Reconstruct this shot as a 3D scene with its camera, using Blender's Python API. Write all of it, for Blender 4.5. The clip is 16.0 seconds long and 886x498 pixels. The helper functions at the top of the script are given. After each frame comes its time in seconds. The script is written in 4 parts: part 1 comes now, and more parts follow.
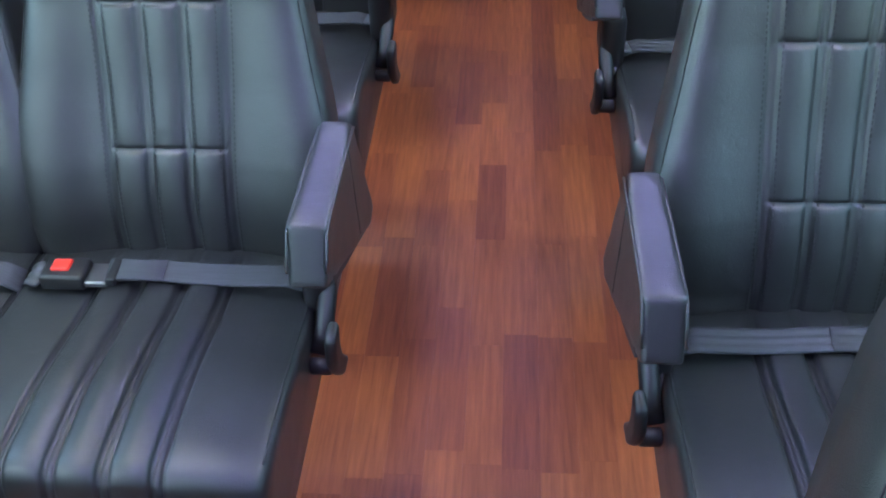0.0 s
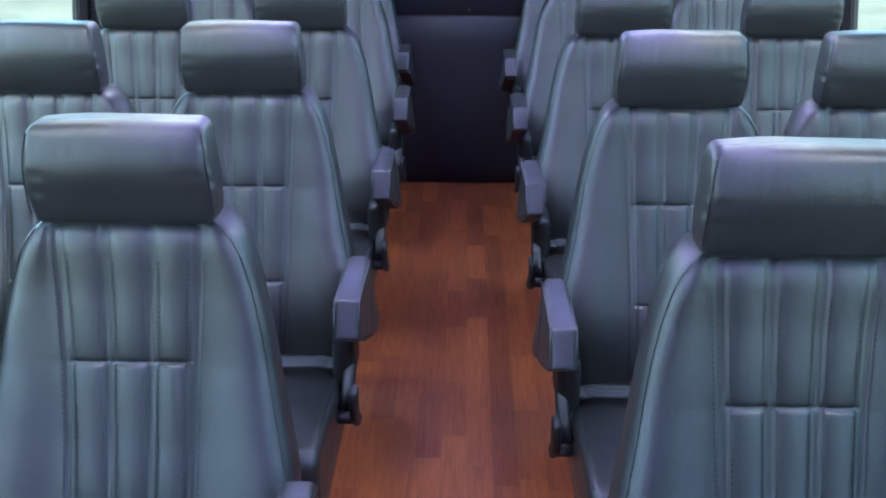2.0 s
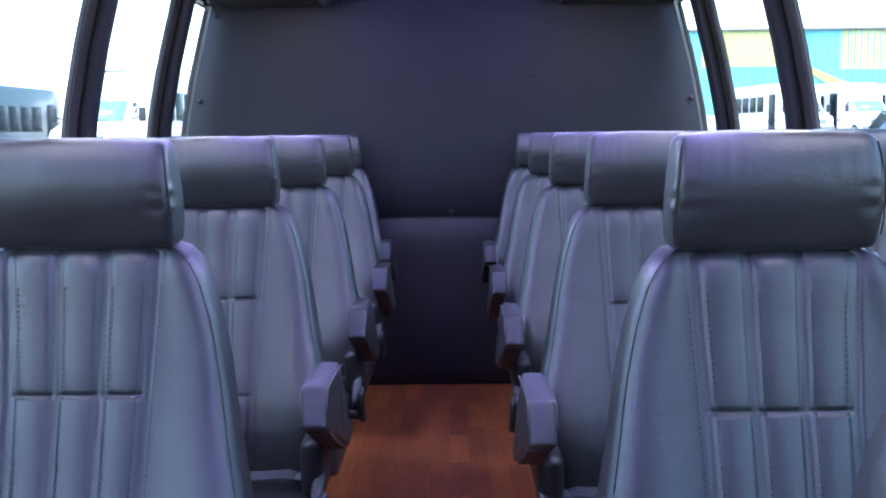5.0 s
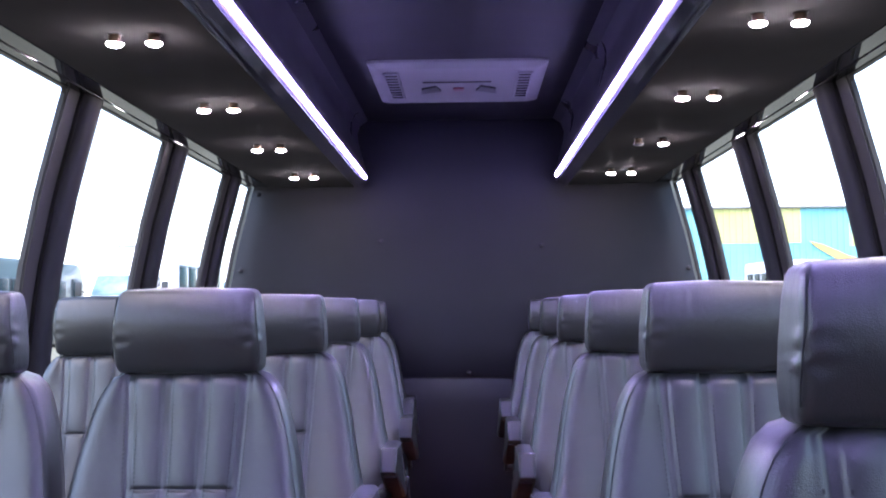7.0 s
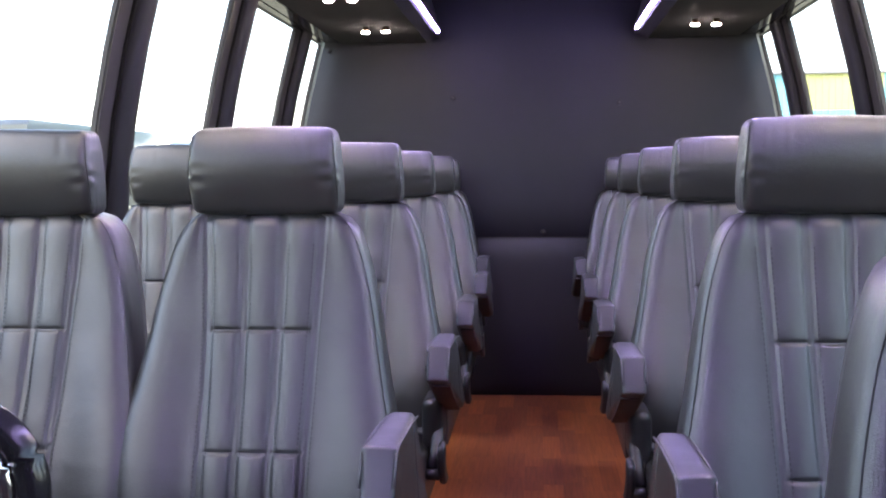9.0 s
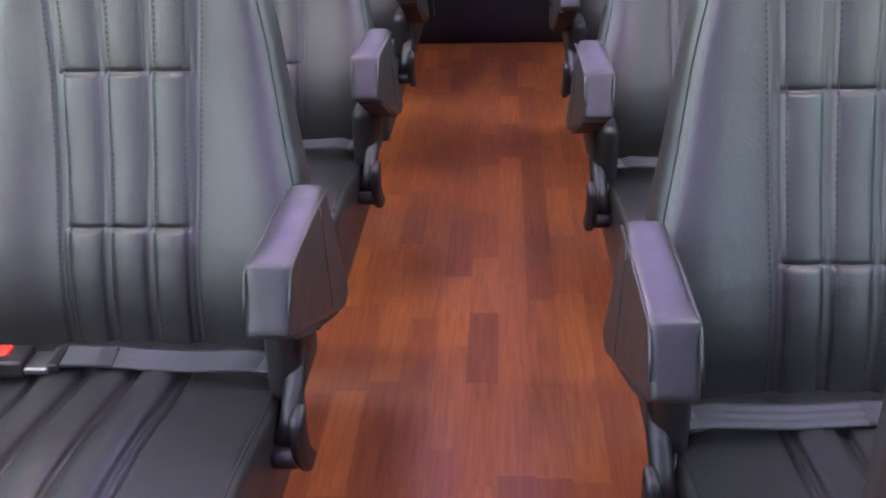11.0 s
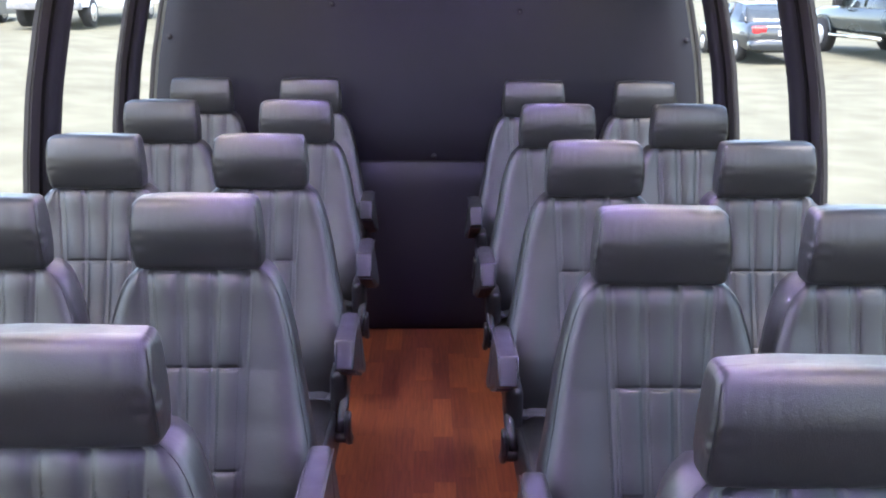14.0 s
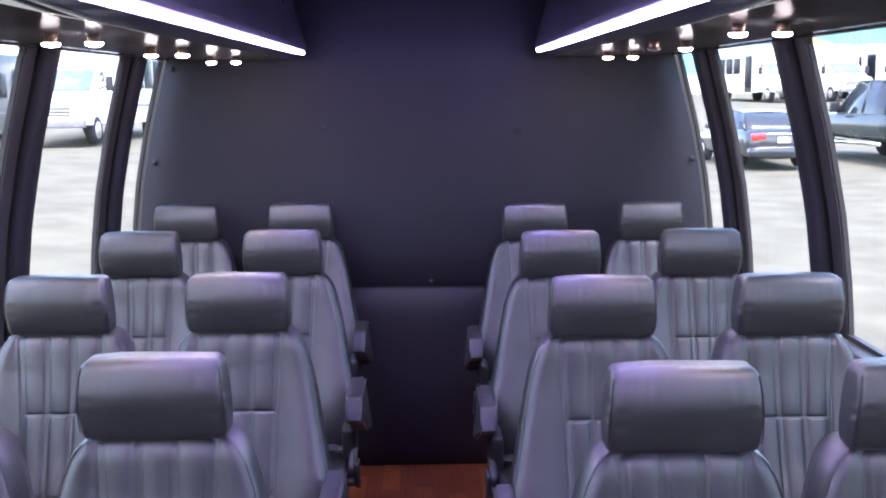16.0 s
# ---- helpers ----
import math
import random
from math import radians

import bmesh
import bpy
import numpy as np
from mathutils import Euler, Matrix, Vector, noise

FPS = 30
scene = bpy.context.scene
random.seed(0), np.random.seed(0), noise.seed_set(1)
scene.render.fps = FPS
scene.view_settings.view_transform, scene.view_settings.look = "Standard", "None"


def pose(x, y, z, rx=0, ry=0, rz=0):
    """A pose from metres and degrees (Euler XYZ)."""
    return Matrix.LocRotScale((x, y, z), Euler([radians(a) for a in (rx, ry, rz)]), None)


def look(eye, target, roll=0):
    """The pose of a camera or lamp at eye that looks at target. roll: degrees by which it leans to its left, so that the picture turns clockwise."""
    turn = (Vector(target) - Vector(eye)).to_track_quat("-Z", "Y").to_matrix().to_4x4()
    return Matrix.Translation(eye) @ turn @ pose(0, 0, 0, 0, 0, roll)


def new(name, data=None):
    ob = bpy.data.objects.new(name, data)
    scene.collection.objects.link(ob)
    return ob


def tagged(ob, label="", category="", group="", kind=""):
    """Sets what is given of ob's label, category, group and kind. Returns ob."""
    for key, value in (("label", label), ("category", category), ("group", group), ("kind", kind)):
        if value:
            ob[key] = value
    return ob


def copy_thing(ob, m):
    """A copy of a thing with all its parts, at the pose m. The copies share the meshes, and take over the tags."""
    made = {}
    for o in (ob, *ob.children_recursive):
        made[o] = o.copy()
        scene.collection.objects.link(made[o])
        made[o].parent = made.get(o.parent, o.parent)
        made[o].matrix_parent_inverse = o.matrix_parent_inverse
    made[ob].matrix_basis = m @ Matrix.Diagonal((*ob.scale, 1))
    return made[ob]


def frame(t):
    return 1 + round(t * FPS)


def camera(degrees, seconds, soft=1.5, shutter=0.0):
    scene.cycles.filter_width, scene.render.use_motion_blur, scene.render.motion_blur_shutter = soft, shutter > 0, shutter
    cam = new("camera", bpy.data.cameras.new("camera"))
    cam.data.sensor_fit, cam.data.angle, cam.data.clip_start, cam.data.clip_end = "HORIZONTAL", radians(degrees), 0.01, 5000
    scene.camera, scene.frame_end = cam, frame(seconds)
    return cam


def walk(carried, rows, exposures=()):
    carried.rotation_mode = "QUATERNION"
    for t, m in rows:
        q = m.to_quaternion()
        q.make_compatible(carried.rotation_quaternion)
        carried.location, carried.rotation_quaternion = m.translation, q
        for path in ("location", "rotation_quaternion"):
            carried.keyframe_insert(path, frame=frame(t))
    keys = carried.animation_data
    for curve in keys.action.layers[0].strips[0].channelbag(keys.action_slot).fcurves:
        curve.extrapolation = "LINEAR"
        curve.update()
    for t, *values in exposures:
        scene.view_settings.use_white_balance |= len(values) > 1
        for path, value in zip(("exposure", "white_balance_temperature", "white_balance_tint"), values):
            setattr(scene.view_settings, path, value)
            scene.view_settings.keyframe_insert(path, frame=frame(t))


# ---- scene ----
cam = camera(45.0, 16.0, soft=2.0)
PATH = [
    (0, (0.022, -0.042, 1.388), (-0.095, 1.549, 0.181), -1.6),
    (0.5, (0.023, -0.035, 1.404), (-0.08, 1.645, 0.324), -0.9),
    (1, (0.019, -0.035, 1.431), (-0.056, 1.729, 0.492), -0.9),
    (1.5, (0.019, -0.039, 1.451), (-0.032, 1.773, 0.607), -0.7),
    (2, (0.016, -0.046, 1.468), (-0.027, 1.823, 0.757), -0.1),
    (2.5, (0.011, -0.039, 1.476), (-0.036, 1.881, 0.919), -0.7),
    (3, (0.02, -0.041, 1.483), (-0.012, 1.921, 1.094), -0.5),
    (3.5, (0.044, -0.046, 1.492), (-0.026, 1.929, 1.187), -0.1),
    (4, (0.052, -0.008, 1.416), (0.002, 1.981, 1.213), 0.3),
    (4.5, (0.055, -0.039, 1.226), (0.014, 1.953, 1.051), 0.6),
    (4.7, (0.05, -0.051, 1.156), (0.024, 1.936, 0.938), -0.2),
    (6.8, (0.037, -0.455, 1.09), (0.022, 1.544, 1.138), -1.5),
    (7, (0.031, -0.489, 1.091), (-0.016, 1.507, 1.203), -0.6),
    (7.5, (0.033, -0.521, 1.092), (-0.07, 1.465, 1.307), 0.4),
    (8, (0.026, -0.531, 1.093), (-0.086, 1.462, 1.215), -0.2),
    (8.5, (0.011, -0.486, 1.085), (-0.107, 1.511, 1.102), -0.7),
    (9, (0.004, -0.421, 1.044), (-0.173, 1.567, 0.912), -0.5),
    (9.5, (-0.017, -0.332, 0.989), (-0.176, 1.649, 0.764), 3.2),
    (9.7, (-0.012, -0.279, 0.955), (-0.159, 1.69, 0.639), 2.4),
    (11.8, (0.046, 0.051, 1.326), (-0.053, 1.782, 0.33), -2.7),
    (12, (0.03, 0.068, 1.36), (-0.036, 1.792, 0.347), -2.3),
    (12.5, (0.005, 0.084, 1.424), (0.069, 1.823, 0.439), -0.9),
    (13, (-0.029, 0.089, 1.46), (0.078, 1.883, 0.582), -0.6),
    (13.5, (-0.024, 0.102, 1.497), (0.05, 1.958, 0.755), -0.3),
    (14, (-0.002, 0.114, 1.538), (0.028, 2.051, 1.042), 0.2),
    (14.5, (0.012, 0.11, 1.572), (-0.005, 2.083, 1.241), -0.5),
    (15, (0.008, 0.114, 1.586), (-0.002, 2.105, 1.395), -0.5),
    (15.5, (-0.003, 0.16, 1.573), (0.016, 2.144, 1.322), -1.1),
    (16, (0.028, 0.358, 1.571), (0.051, 2.336, 1.272), -0.7),
]
walk(cam, [(t, look(eye, target, roll)) for t, eye, target, roll in PATH],
     exposures=[(0.0, 3.60, 6400, -14), (1.0, 3.40, 6250, -12), (2.0, 3.28, 5800, -7), (3.5, 3.13, 5350, 3), (4.7, 3.10, 5500, 10),
                (6.8, 3.17, 6200, 22), (8.0, 3.00, 6500, 20), (9.0, 3.40, 7400, 15), (9.7, 3.80, 7900, 9), (12.0, 3.58, 8350, 7), (14.0, 3.40, 6900, 18), (15.0, 3.27, 6350, 28), (16.0, 3.28, 6350, 28)])

# ---- light ----
world = bpy.data.worlds.new("sky")
scene.world = world
world.use_nodes = True
wn = world.node_tree.nodes
wl = world.node_tree.links
sky = wn.new("ShaderNodeTexSky")
sky.sky_type = "NISHITA"
sky.sun_disc = False
sky.sun_elevation = radians(58)
sky.sun_rotation = radians(200)
sky.air_density = 1.0
sky.dust_density = 1.5
sky.ozone_density = 1.0
wn["Background"].inputs["Strength"].default_value = 0.15
wl.new(sky.outputs[0], wn["Background"].inputs["Color"])

sun_data = bpy.data.lights.new("sun", "SUN")
sun_data.energy = 0.9
sun_data.angle = radians(25)
sun_data.color = (1.0, 0.97, 0.92)
sun = new("sun", sun_data)
sun.matrix_world = look((5, -10, 19), (0, 0, 0))


# ---- materials ----
def nodes_of(name):
    m = bpy.data.materials.new(name)
    m.use_nodes = True
    return m, m.node_tree.nodes, m.node_tree.links, m.node_tree.nodes["Principled BSDF"]


def mat(name, c1, c2, rough=0.5, metal=0.0, scale=6.0, grain=300.0, bump=0.05, spec=0.5, coat=0.0, rvar=0.08,
        cells=False, stretch=(1, 1, 1), per_object=0.0, creases=0.0, coat_rough=0.08):
    """Two tones mixed by a soft noise, fine relief, and a roughness that wanders."""
    m, n, l, p = nodes_of(name)
    tc = n.new("ShaderNodeTexCoord")
    mp = n.new("ShaderNodeMapping")
    mp.inputs["Scale"].default_value = stretch
    l.new(tc.outputs["Object"], mp.inputs["Vector"])
    big = n.new("ShaderNodeTexNoise")
    big.inputs["Scale"].default_value = scale
    big.inputs["Detail"].default_value = 5
    l.new(mp.outputs[0], big.inputs["Vector"])
    ramp = n.new("ShaderNodeValToRGB")
    ramp.color_ramp.elements[0].position = 0.3
    ramp.color_ramp.elements[1].position = 0.72
    ramp.color_ramp.elements[0].color = (*c1, 1)
    ramp.color_ramp.elements[1].color = (*c2, 1)
    l.new(big.outputs["Fac"], ramp.inputs[0])
    colour = ramp.outputs[0]
    if per_object:
        info = n.new("ShaderNodeObjectInfo")
        hsv = n.new("ShaderNodeHueSaturation")
        rng = n.new("ShaderNodeMapRange")
        rng.inputs["To Min"].default_value = 1 - per_object
        rng.inputs["To Max"].default_value = 1 + per_object
        l.new(info.outputs["Random"], rng.inputs["Value"])
        l.new(rng.outputs[0], hsv.inputs["Value"])
        l.new(colour, hsv.inputs["Color"])
        colour = hsv.outputs[0]
    l.new(colour, p.inputs["Base Color"])
    rr = n.new("ShaderNodeMapRange")
    rr.inputs["To Min"].default_value = max(0.02, rough - rvar)
    rr.inputs["To Max"].default_value = min(1.0, rough + rvar)
    l.new(big.outputs["Fac"], rr.inputs["Value"])
    l.new(rr.outputs[0], p.inputs["Roughness"])
    if bump:
        if cells:
            fine = n.new("ShaderNodeTexVoronoi")
            fine.feature = "SMOOTH_F1"
            out = fine.outputs["Distance"]
        else:
            fine = n.new("ShaderNodeTexNoise")
            fine.inputs["Detail"].default_value = 3
            out = fine.outputs["Fac"]
        fine.inputs["Scale"].default_value = grain
        l.new(tc.outputs["Object"], fine.inputs["Vector"])
        b = n.new("ShaderNodeBump")
        b.inputs["Strength"].default_value = bump
        b.inputs["Distance"].default_value = 0.002
        l.new(out, b.inputs["Height"])
        l.new(b.outputs[0], p.inputs["Normal"])
        if creases:
            soft = n.new("ShaderNodeTexNoise")
            soft.inputs["Scale"].default_value = 42
            soft.inputs["Detail"].default_value = 4
            soft.inputs["Distortion"].default_value = 0.6
            l.new(tc.outputs["Object"], soft.inputs["Vector"])
            b2 = n.new("ShaderNodeBump")
            b2.inputs["Strength"].default_value = creases
            b2.inputs["Distance"].default_value = 0.004
            l.new(soft.outputs["Fac"], b2.inputs["Height"])
            l.new(b2.outputs[0], b.inputs["Normal"])
        if coat:
            l.new(b.outputs[0], p.inputs["Coat Normal"])
    p.inputs["Metallic"].default_value = metal
    p.inputs["Specular IOR Level"].default_value = spec
    p.inputs["Coat Weight"].default_value = coat
    p.inputs["Coat Roughness"].default_value = coat_rough
    return m


def glow(name, colour, strength):
    m, n, l, p = nodes_of(name)
    p.inputs["Base Color"].default_value = (0.8, 0.8, 0.8, 1)
    p.inputs["Emission Color"].default_value = (*colour, 1)
    p.inputs["Emission Strength"].default_value = strength
    return m


def glass(name, tint, gloss=0.06):
    m, n, l, p = nodes_of(name)
    n.remove(p)
    t = n.new("ShaderNodeBsdfTransparent")
    t.inputs[0].default_value = (*tint, 1)
    g = n.new("ShaderNodeBsdfGlossy")
    g.inputs["Roughness"].default_value = 0.02
    mix = n.new("ShaderNodeMixShader")
    mix.inputs[0].default_value = gloss
    l.new(t.outputs[0], mix.inputs[1])
    l.new(g.outputs[0], mix.inputs[2])
    l.new(mix.outputs[0], n["Material Output"].inputs["Surface"])
    return m


def plank_material():
    """Red-brown strip flooring: long grain along y, one tone a strip, faint satin coat."""
    m, n, l, p = nodes_of("floor_wood")
    tc = n.new("ShaderNodeTexCoord")
    info = n.new("ShaderNodeObjectInfo")
    add = n.new("ShaderNodeVectorMath")
    add.operation = "ADD"
    scl = n.new("ShaderNodeVectorMath")
    scl.operation = "SCALE"
    scl.inputs["Scale"].default_value = 13.0
    comb = n.new("ShaderNodeCombineXYZ")
    l.new(info.outputs["Random"], comb.inputs[0])
    l.new(info.outputs["Random"], comb.inputs[1])
    l.new(comb.outputs[0], scl.inputs[0])
    l.new(tc.outputs["Object"], add.inputs[0])
    l.new(scl.outputs[0], add.inputs[1])
    mp = n.new("ShaderNodeMapping")
    mp.inputs["Scale"].default_value = (70, 3.6, 1)
    l.new(add.outputs[0], mp.inputs[0])
    grain = n.new("ShaderNodeTexNoise")
    grain.inputs["Scale"].default_value = 1.6
    grain.inputs["Detail"].default_value = 7
    grain.inputs["Roughness"].default_value = 0.62
    l.new(mp.outputs[0], grain.inputs["Vector"])
    tone = n.new("ShaderNodeValToRGB")
    e = tone.color_ramp.elements
    e[0].position, e[0].color = 0.0, (0.262, 0.072, 0.028, 1)
    e[1].position, e[1].color = 1.0, (0.440, 0.141, 0.040, 1)
    mid = e.new(0.55)
    mid.color = (0.347, 0.104, 0.034, 1)
    l.new(info.outputs["Random"], tone.inputs[0])
    dark = n.new("ShaderNodeMix")
    dark.data_type = "RGBA"
    dark.blend_type = "MULTIPLY"
    gr = n.new("ShaderNodeValToRGB")
    gr.color_ramp.elements[0].position, gr.color_ramp.elements[0].color = 0.3, (0.55, 0.5, 0.48, 1)
    gr.color_ramp.elements[1].position, gr.color_ramp.elements[1].color = 0.66, (1.12, 1.1, 1.05, 1)
    l.new(grain.outputs["Fac"], gr.inputs[0])
    dark.inputs["Factor"].default_value = 0.8
    l.new(tone.outputs[0], dark.inputs[6])
    l.new(gr.outputs[0], dark.inputs[7])
    l.new(dark.outputs[2], p.inputs["Base Color"])
    p.inputs["Roughness"].default_value = 0.40
    p.inputs["Specular IOR Level"].default_value = 0.42
    b = n.new("ShaderNodeBump")
    b.inputs["Strength"].default_value = 0.12
    b.inputs["Distance"].default_value = 0.001
    l.new(grain.outputs["Fac"], b.inputs["Height"])
    l.new(b.outputs[0], p.inputs["Normal"])
    return m


LEATHER = mat("leather", (0.0145, 0.0157, 0.0155), (0.0215, 0.0231, 0.0229), rough=0.41, scale=9, grain=900, bump=0.20, cells=True, spec=0.62, rvar=0.07, creases=0.16, coat=0.35, coat_rough=0.27)
PIPING = mat("piping", (0.009, 0.010, 0.011), (0.014, 0.015, 0.016), rough=0.55, bump=0)
# Thread darker than the leather, for the shade in the stitch holes.
THREAD = mat("thread", (0.005, 0.0055, 0.006), (0.009, 0.0095, 0.010), rough=0.6, bump=0)
BLACK_PLASTIC = mat("black_plastic", (0.008, 0.008, 0.009), (0.015, 0.015, 0.016), rough=0.42, scale=12, grain=700, bump=0.08)
# Shade and the floor's brown reflection are put into this colour.
ARM_SHADE = mat("armrest_shade", (0.016, 0.013, 0.013), (0.026, 0.020, 0.019), rough=0.6, bump=0.05)
WEBBING = mat("webbing", (0.045, 0.048, 0.053), (0.072, 0.076, 0.083), rough=0.7, scale=20, grain=1400, bump=0.3, stretch=(1, 30, 1))
STEEL = mat("steel", (0.20, 0.20, 0.21), (0.30, 0.30, 0.30), rough=0.38, metal=1.0, bump=0.02)
CHROME = mat("chrome", (0.75, 0.75, 0.76), (0.85, 0.85, 0.85), rough=0.16, metal=1.0, bump=0, rvar=0.03)
RED = mat("red_plastic", (0.75, 0.035, 0.025), (0.85, 0.06, 0.04), rough=0.4, bump=0)
FRAME_STEEL = mat("painted_steel", (0.015, 0.015, 0.017), (0.03, 0.03, 0.032), rough=0.5, scale=15, bump=0.05)
WALL_VINYL = mat("wall_vinyl", (0.0078, 0.0078, 0.0113), (0.0118, 0.0118, 0.0166), spec=0.25, rough=0.55, scale=3, grain=700, bump=0.12, cells=True)
WALL_LOWER = mat("wall_lower_vinyl", (0.0062, 0.0062, 0.0095), (0.010, 0.010, 0.0142), rough=0.6, scale=3, grain=700, bump=0.1, cells=True)
PILLAR_VINYL = mat("pillar_vinyl", (0.006, 0.006, 0.009), (0.009, 0.009, 0.013), rough=0.55, spec=0.25, scale=5, grain=500, bump=0.08)
SIDE_VINYL = mat("side_vinyl", (0.022, 0.0225, 0.027), (0.031, 0.032, 0.037), rough=0.45, scale=5, grain=500, bump=0.08)
CEILING = mat("ceiling_panel", (0.0045, 0.0045, 0.005), (0.0065, 0.0065, 0.0075), rough=0.6, spec=0.25, scale=2, grain=300, bump=0.03)
# Specular nearly off; the lightened base stands in for window reflections.
GLOSS_PANEL = mat("gloss_panel", (0.058, 0.056, 0.060), (0.075, 0.072, 0.077), spec=0.000005, rough=0.18, scale=2, grain=60, bump=0.006, rvar=0.04)
# The violet in this base stands in for the strip light's glow.
VALANCE = mat("valance", (0.027, 0.025, 0.034), (0.036, 0.034, 0.045), rough=0.3, spec=0.2, scale=3, grain=200, bump=0.02)
GLOSS_STRIP = mat("gloss_strip", (0.02, 0.02, 0.021), (0.028, 0.028, 0.029), rough=0.06, spec=0.12, scale=4, bump=0, rvar=0.01)
GLOSS_TRIM = mat("gloss_trim", (0.016, 0.016, 0.018), (0.026, 0.026, 0.028), rough=0.07, scale=4, bump=0, rvar=0.02, coat=0.6)
# Bronze tone stands for the lens's warm reflection in the panel.
STREAK_BRONZE = mat("lamp_streak_bronze", (0.09, 0.062, 0.045), (0.13, 0.09, 0.065), rough=0.4, metal=1.0, bump=0)
WINDOW_FRAME = mat("window_frame_black", (0.013, 0.012, 0.0125), (0.018, 0.016, 0.017), rough=0.5, scale=8, bump=0.03)
GAP_BLACK = mat("gap_black", (0.002, 0.002, 0.002), (0.004, 0.004, 0.004), rough=0.8, bump=0, spec=0.1)
RUBBER = mat("rubber", (0.010, 0.010, 0.010), (0.016, 0.016, 0.016), rough=0.7, bump=0.04)
VENT_PLASTIC = mat("vent_plastic", (0.13, 0.13, 0.13), (0.165, 0.165, 0.16), rough=0.5, scale=6, bump=0.03)
LED = glow("led_strip", (0.46, 0.40, 1.0), 17.0)
# Emission that imitates the violet bloom around the strip light.
LED_BLOOM = glow("led_bloom", (0.32, 0.20, 1.0), 0.30)
BULB = glow("bulb", (1.0, 0.92, 0.88), 60.0)
PANE = glass("window_pane", (0.86, 0.90, 0.90), 0.05)
FLOOR_WOOD = plank_material()


# ---- mesh helpers ----
def mesh_of(name, bm, material, smooth=True):
    me = bpy.data.meshes.new(name)
    bmesh.ops.recalc_face_normals(bm, faces=bm.faces)
    for f in bm.faces:
        f.smooth = smooth
    bm.to_mesh(me)
    bm.free()
    me.materials.append(material)
    return me


def part(name, bm, material, parent=None, label="", smooth=True):
    ob = new(name, mesh_of(name, bm, material, smooth))
    ob.parent = parent
    if label:
        ob["label"] = label
    return ob


def empty(name, label, category, group="", kind=""):
    return tagged(new(name), label, category, group, kind)


def sharp(ob, degrees=35):
    """Keep edges steeper than that crisp on a smooth mesh."""
    ob.data.set_sharp_from_angle(angle=radians(degrees))
    return ob


def spaced(h, r, n):
    """Coordinates from -h to h, crowded into the rounded ends of radius r."""
    ends = [h - r + r * math.sin(a * math.pi / 2 / 4) for a in range(0, 5)]
    mid = [(-1 + 2 * i / n) * (h - r) for i in range(1, n)]
    return [-e for e in reversed(ends)] + mid + ends


def rbox(hx, hy, hz, r, nx=6, ny=6, nz=4, fn=None, at=(0, 0, 0)):
    """A box with rounded edges, densely meshed; fn(Vector) -> Vector reshapes it."""
    bm = bmesh.new()
    r = min(r, hx * 0.98, hy * 0.98, hz * 0.98)
    cs = [spaced(hx, r, nx), spaced(hy, r, ny), spaced(hz, r, nz)]
    hs = (hx, hy, hz)
    seen = {}

    def vert(p):
        key = tuple(round(c, 6) for c in p)
        if key not in seen:
            v = Vector(p)
            inner = Vector([max(-(h - r), min(h - r, c)) for c, h in zip(p, hs)])
            d = v - inner
            # map the cube's skin to the rounded skin
            if d.length > 1e-9:
                v = inner + d.normalized() * r
            v = fn(v) if fn else v
            seen[key] = bm.verts.new(v + Vector(at))
        return seen[key]

    for axis in range(3):
        a, b = [i for i in range(3) if i != axis]
        for s in (-1, 1):
            for i in range(len(cs[a]) - 1):
                for j in range(len(cs[b]) - 1):
                    quad = []
                    for u, v in ((i, j), (i + 1, j), (i + 1, j + 1), (i, j + 1)):
                        p = [0, 0, 0]
                        p[axis], p[a], p[b] = s * hs[axis], cs[a][u], cs[b][v]
                        quad.append(vert(p))
                    if len(set(quad)) == 4:
                        try:
                            bm.faces.new(quad)
                        except ValueError:
                            pass
    return bm


def grid(rows, closed=False):
    """A sheet from rows of points."""
    bm = bmesh.new()
    vs = [[bm.verts.new(p) for p in row] for row in rows]
    n = len(rows[0])
    for a, b in zip(vs, vs[1:]):
        for j in range(n if closed else n - 1):
            bm.faces.new((a[j], a[(j + 1) % n], b[(j + 1) % n], b[j]))
    return bm


def capped(rows):
    """Closed rings with end caps."""
    bm = grid(rows, closed=True)
    bm.verts.ensure_lookup_table()
    n = len(rows[0])
    bm.faces.new([bm.verts[i] for i in range(n)])
    bm.faces.new([bm.verts[len(bm.verts) - n + i] for i in range(n)])
    return bm


def prism(outline, axis, a, b):
    """A flat outline pushed along an axis from a to b. Outline pairs are the two other axes in order."""
    def place(p, w):
        q = list(p)
        q.insert("xyz".index(axis), w)
        return q
    return capped([[place(p, a) for p in outline], [place(p, b) for p in outline]])


def tube(points, r, sides=8, closed=False):
    pts = [Vector(p) for p in points]
    rows = []
    for i, p in enumerate(pts):
        if closed:
            t = (pts[(i + 1) % len(pts)] - pts[i - 1]).normalized()
        else:
            t = (pts[min(i + 1, len(pts) - 1)] - pts[max(i - 1, 0)]).normalized()
        up = Vector((0, 0, 1)) if abs(t.z) < 0.9 else Vector((0, 1, 0))
        u = t.cross(up).normalized()
        v = t.cross(u)
        rows.append([p + r * (math.cos(k * 2 * math.pi / sides) * u + math.sin(k * 2 * math.pi / sides) * v) for k in range(sides)])
    if closed:
        bm = grid(rows + [rows[0]], closed=True)
        bmesh.ops.remove_doubles(bm, verts=bm.verts, dist=1e-6)
        return bm
    return capped(rows)


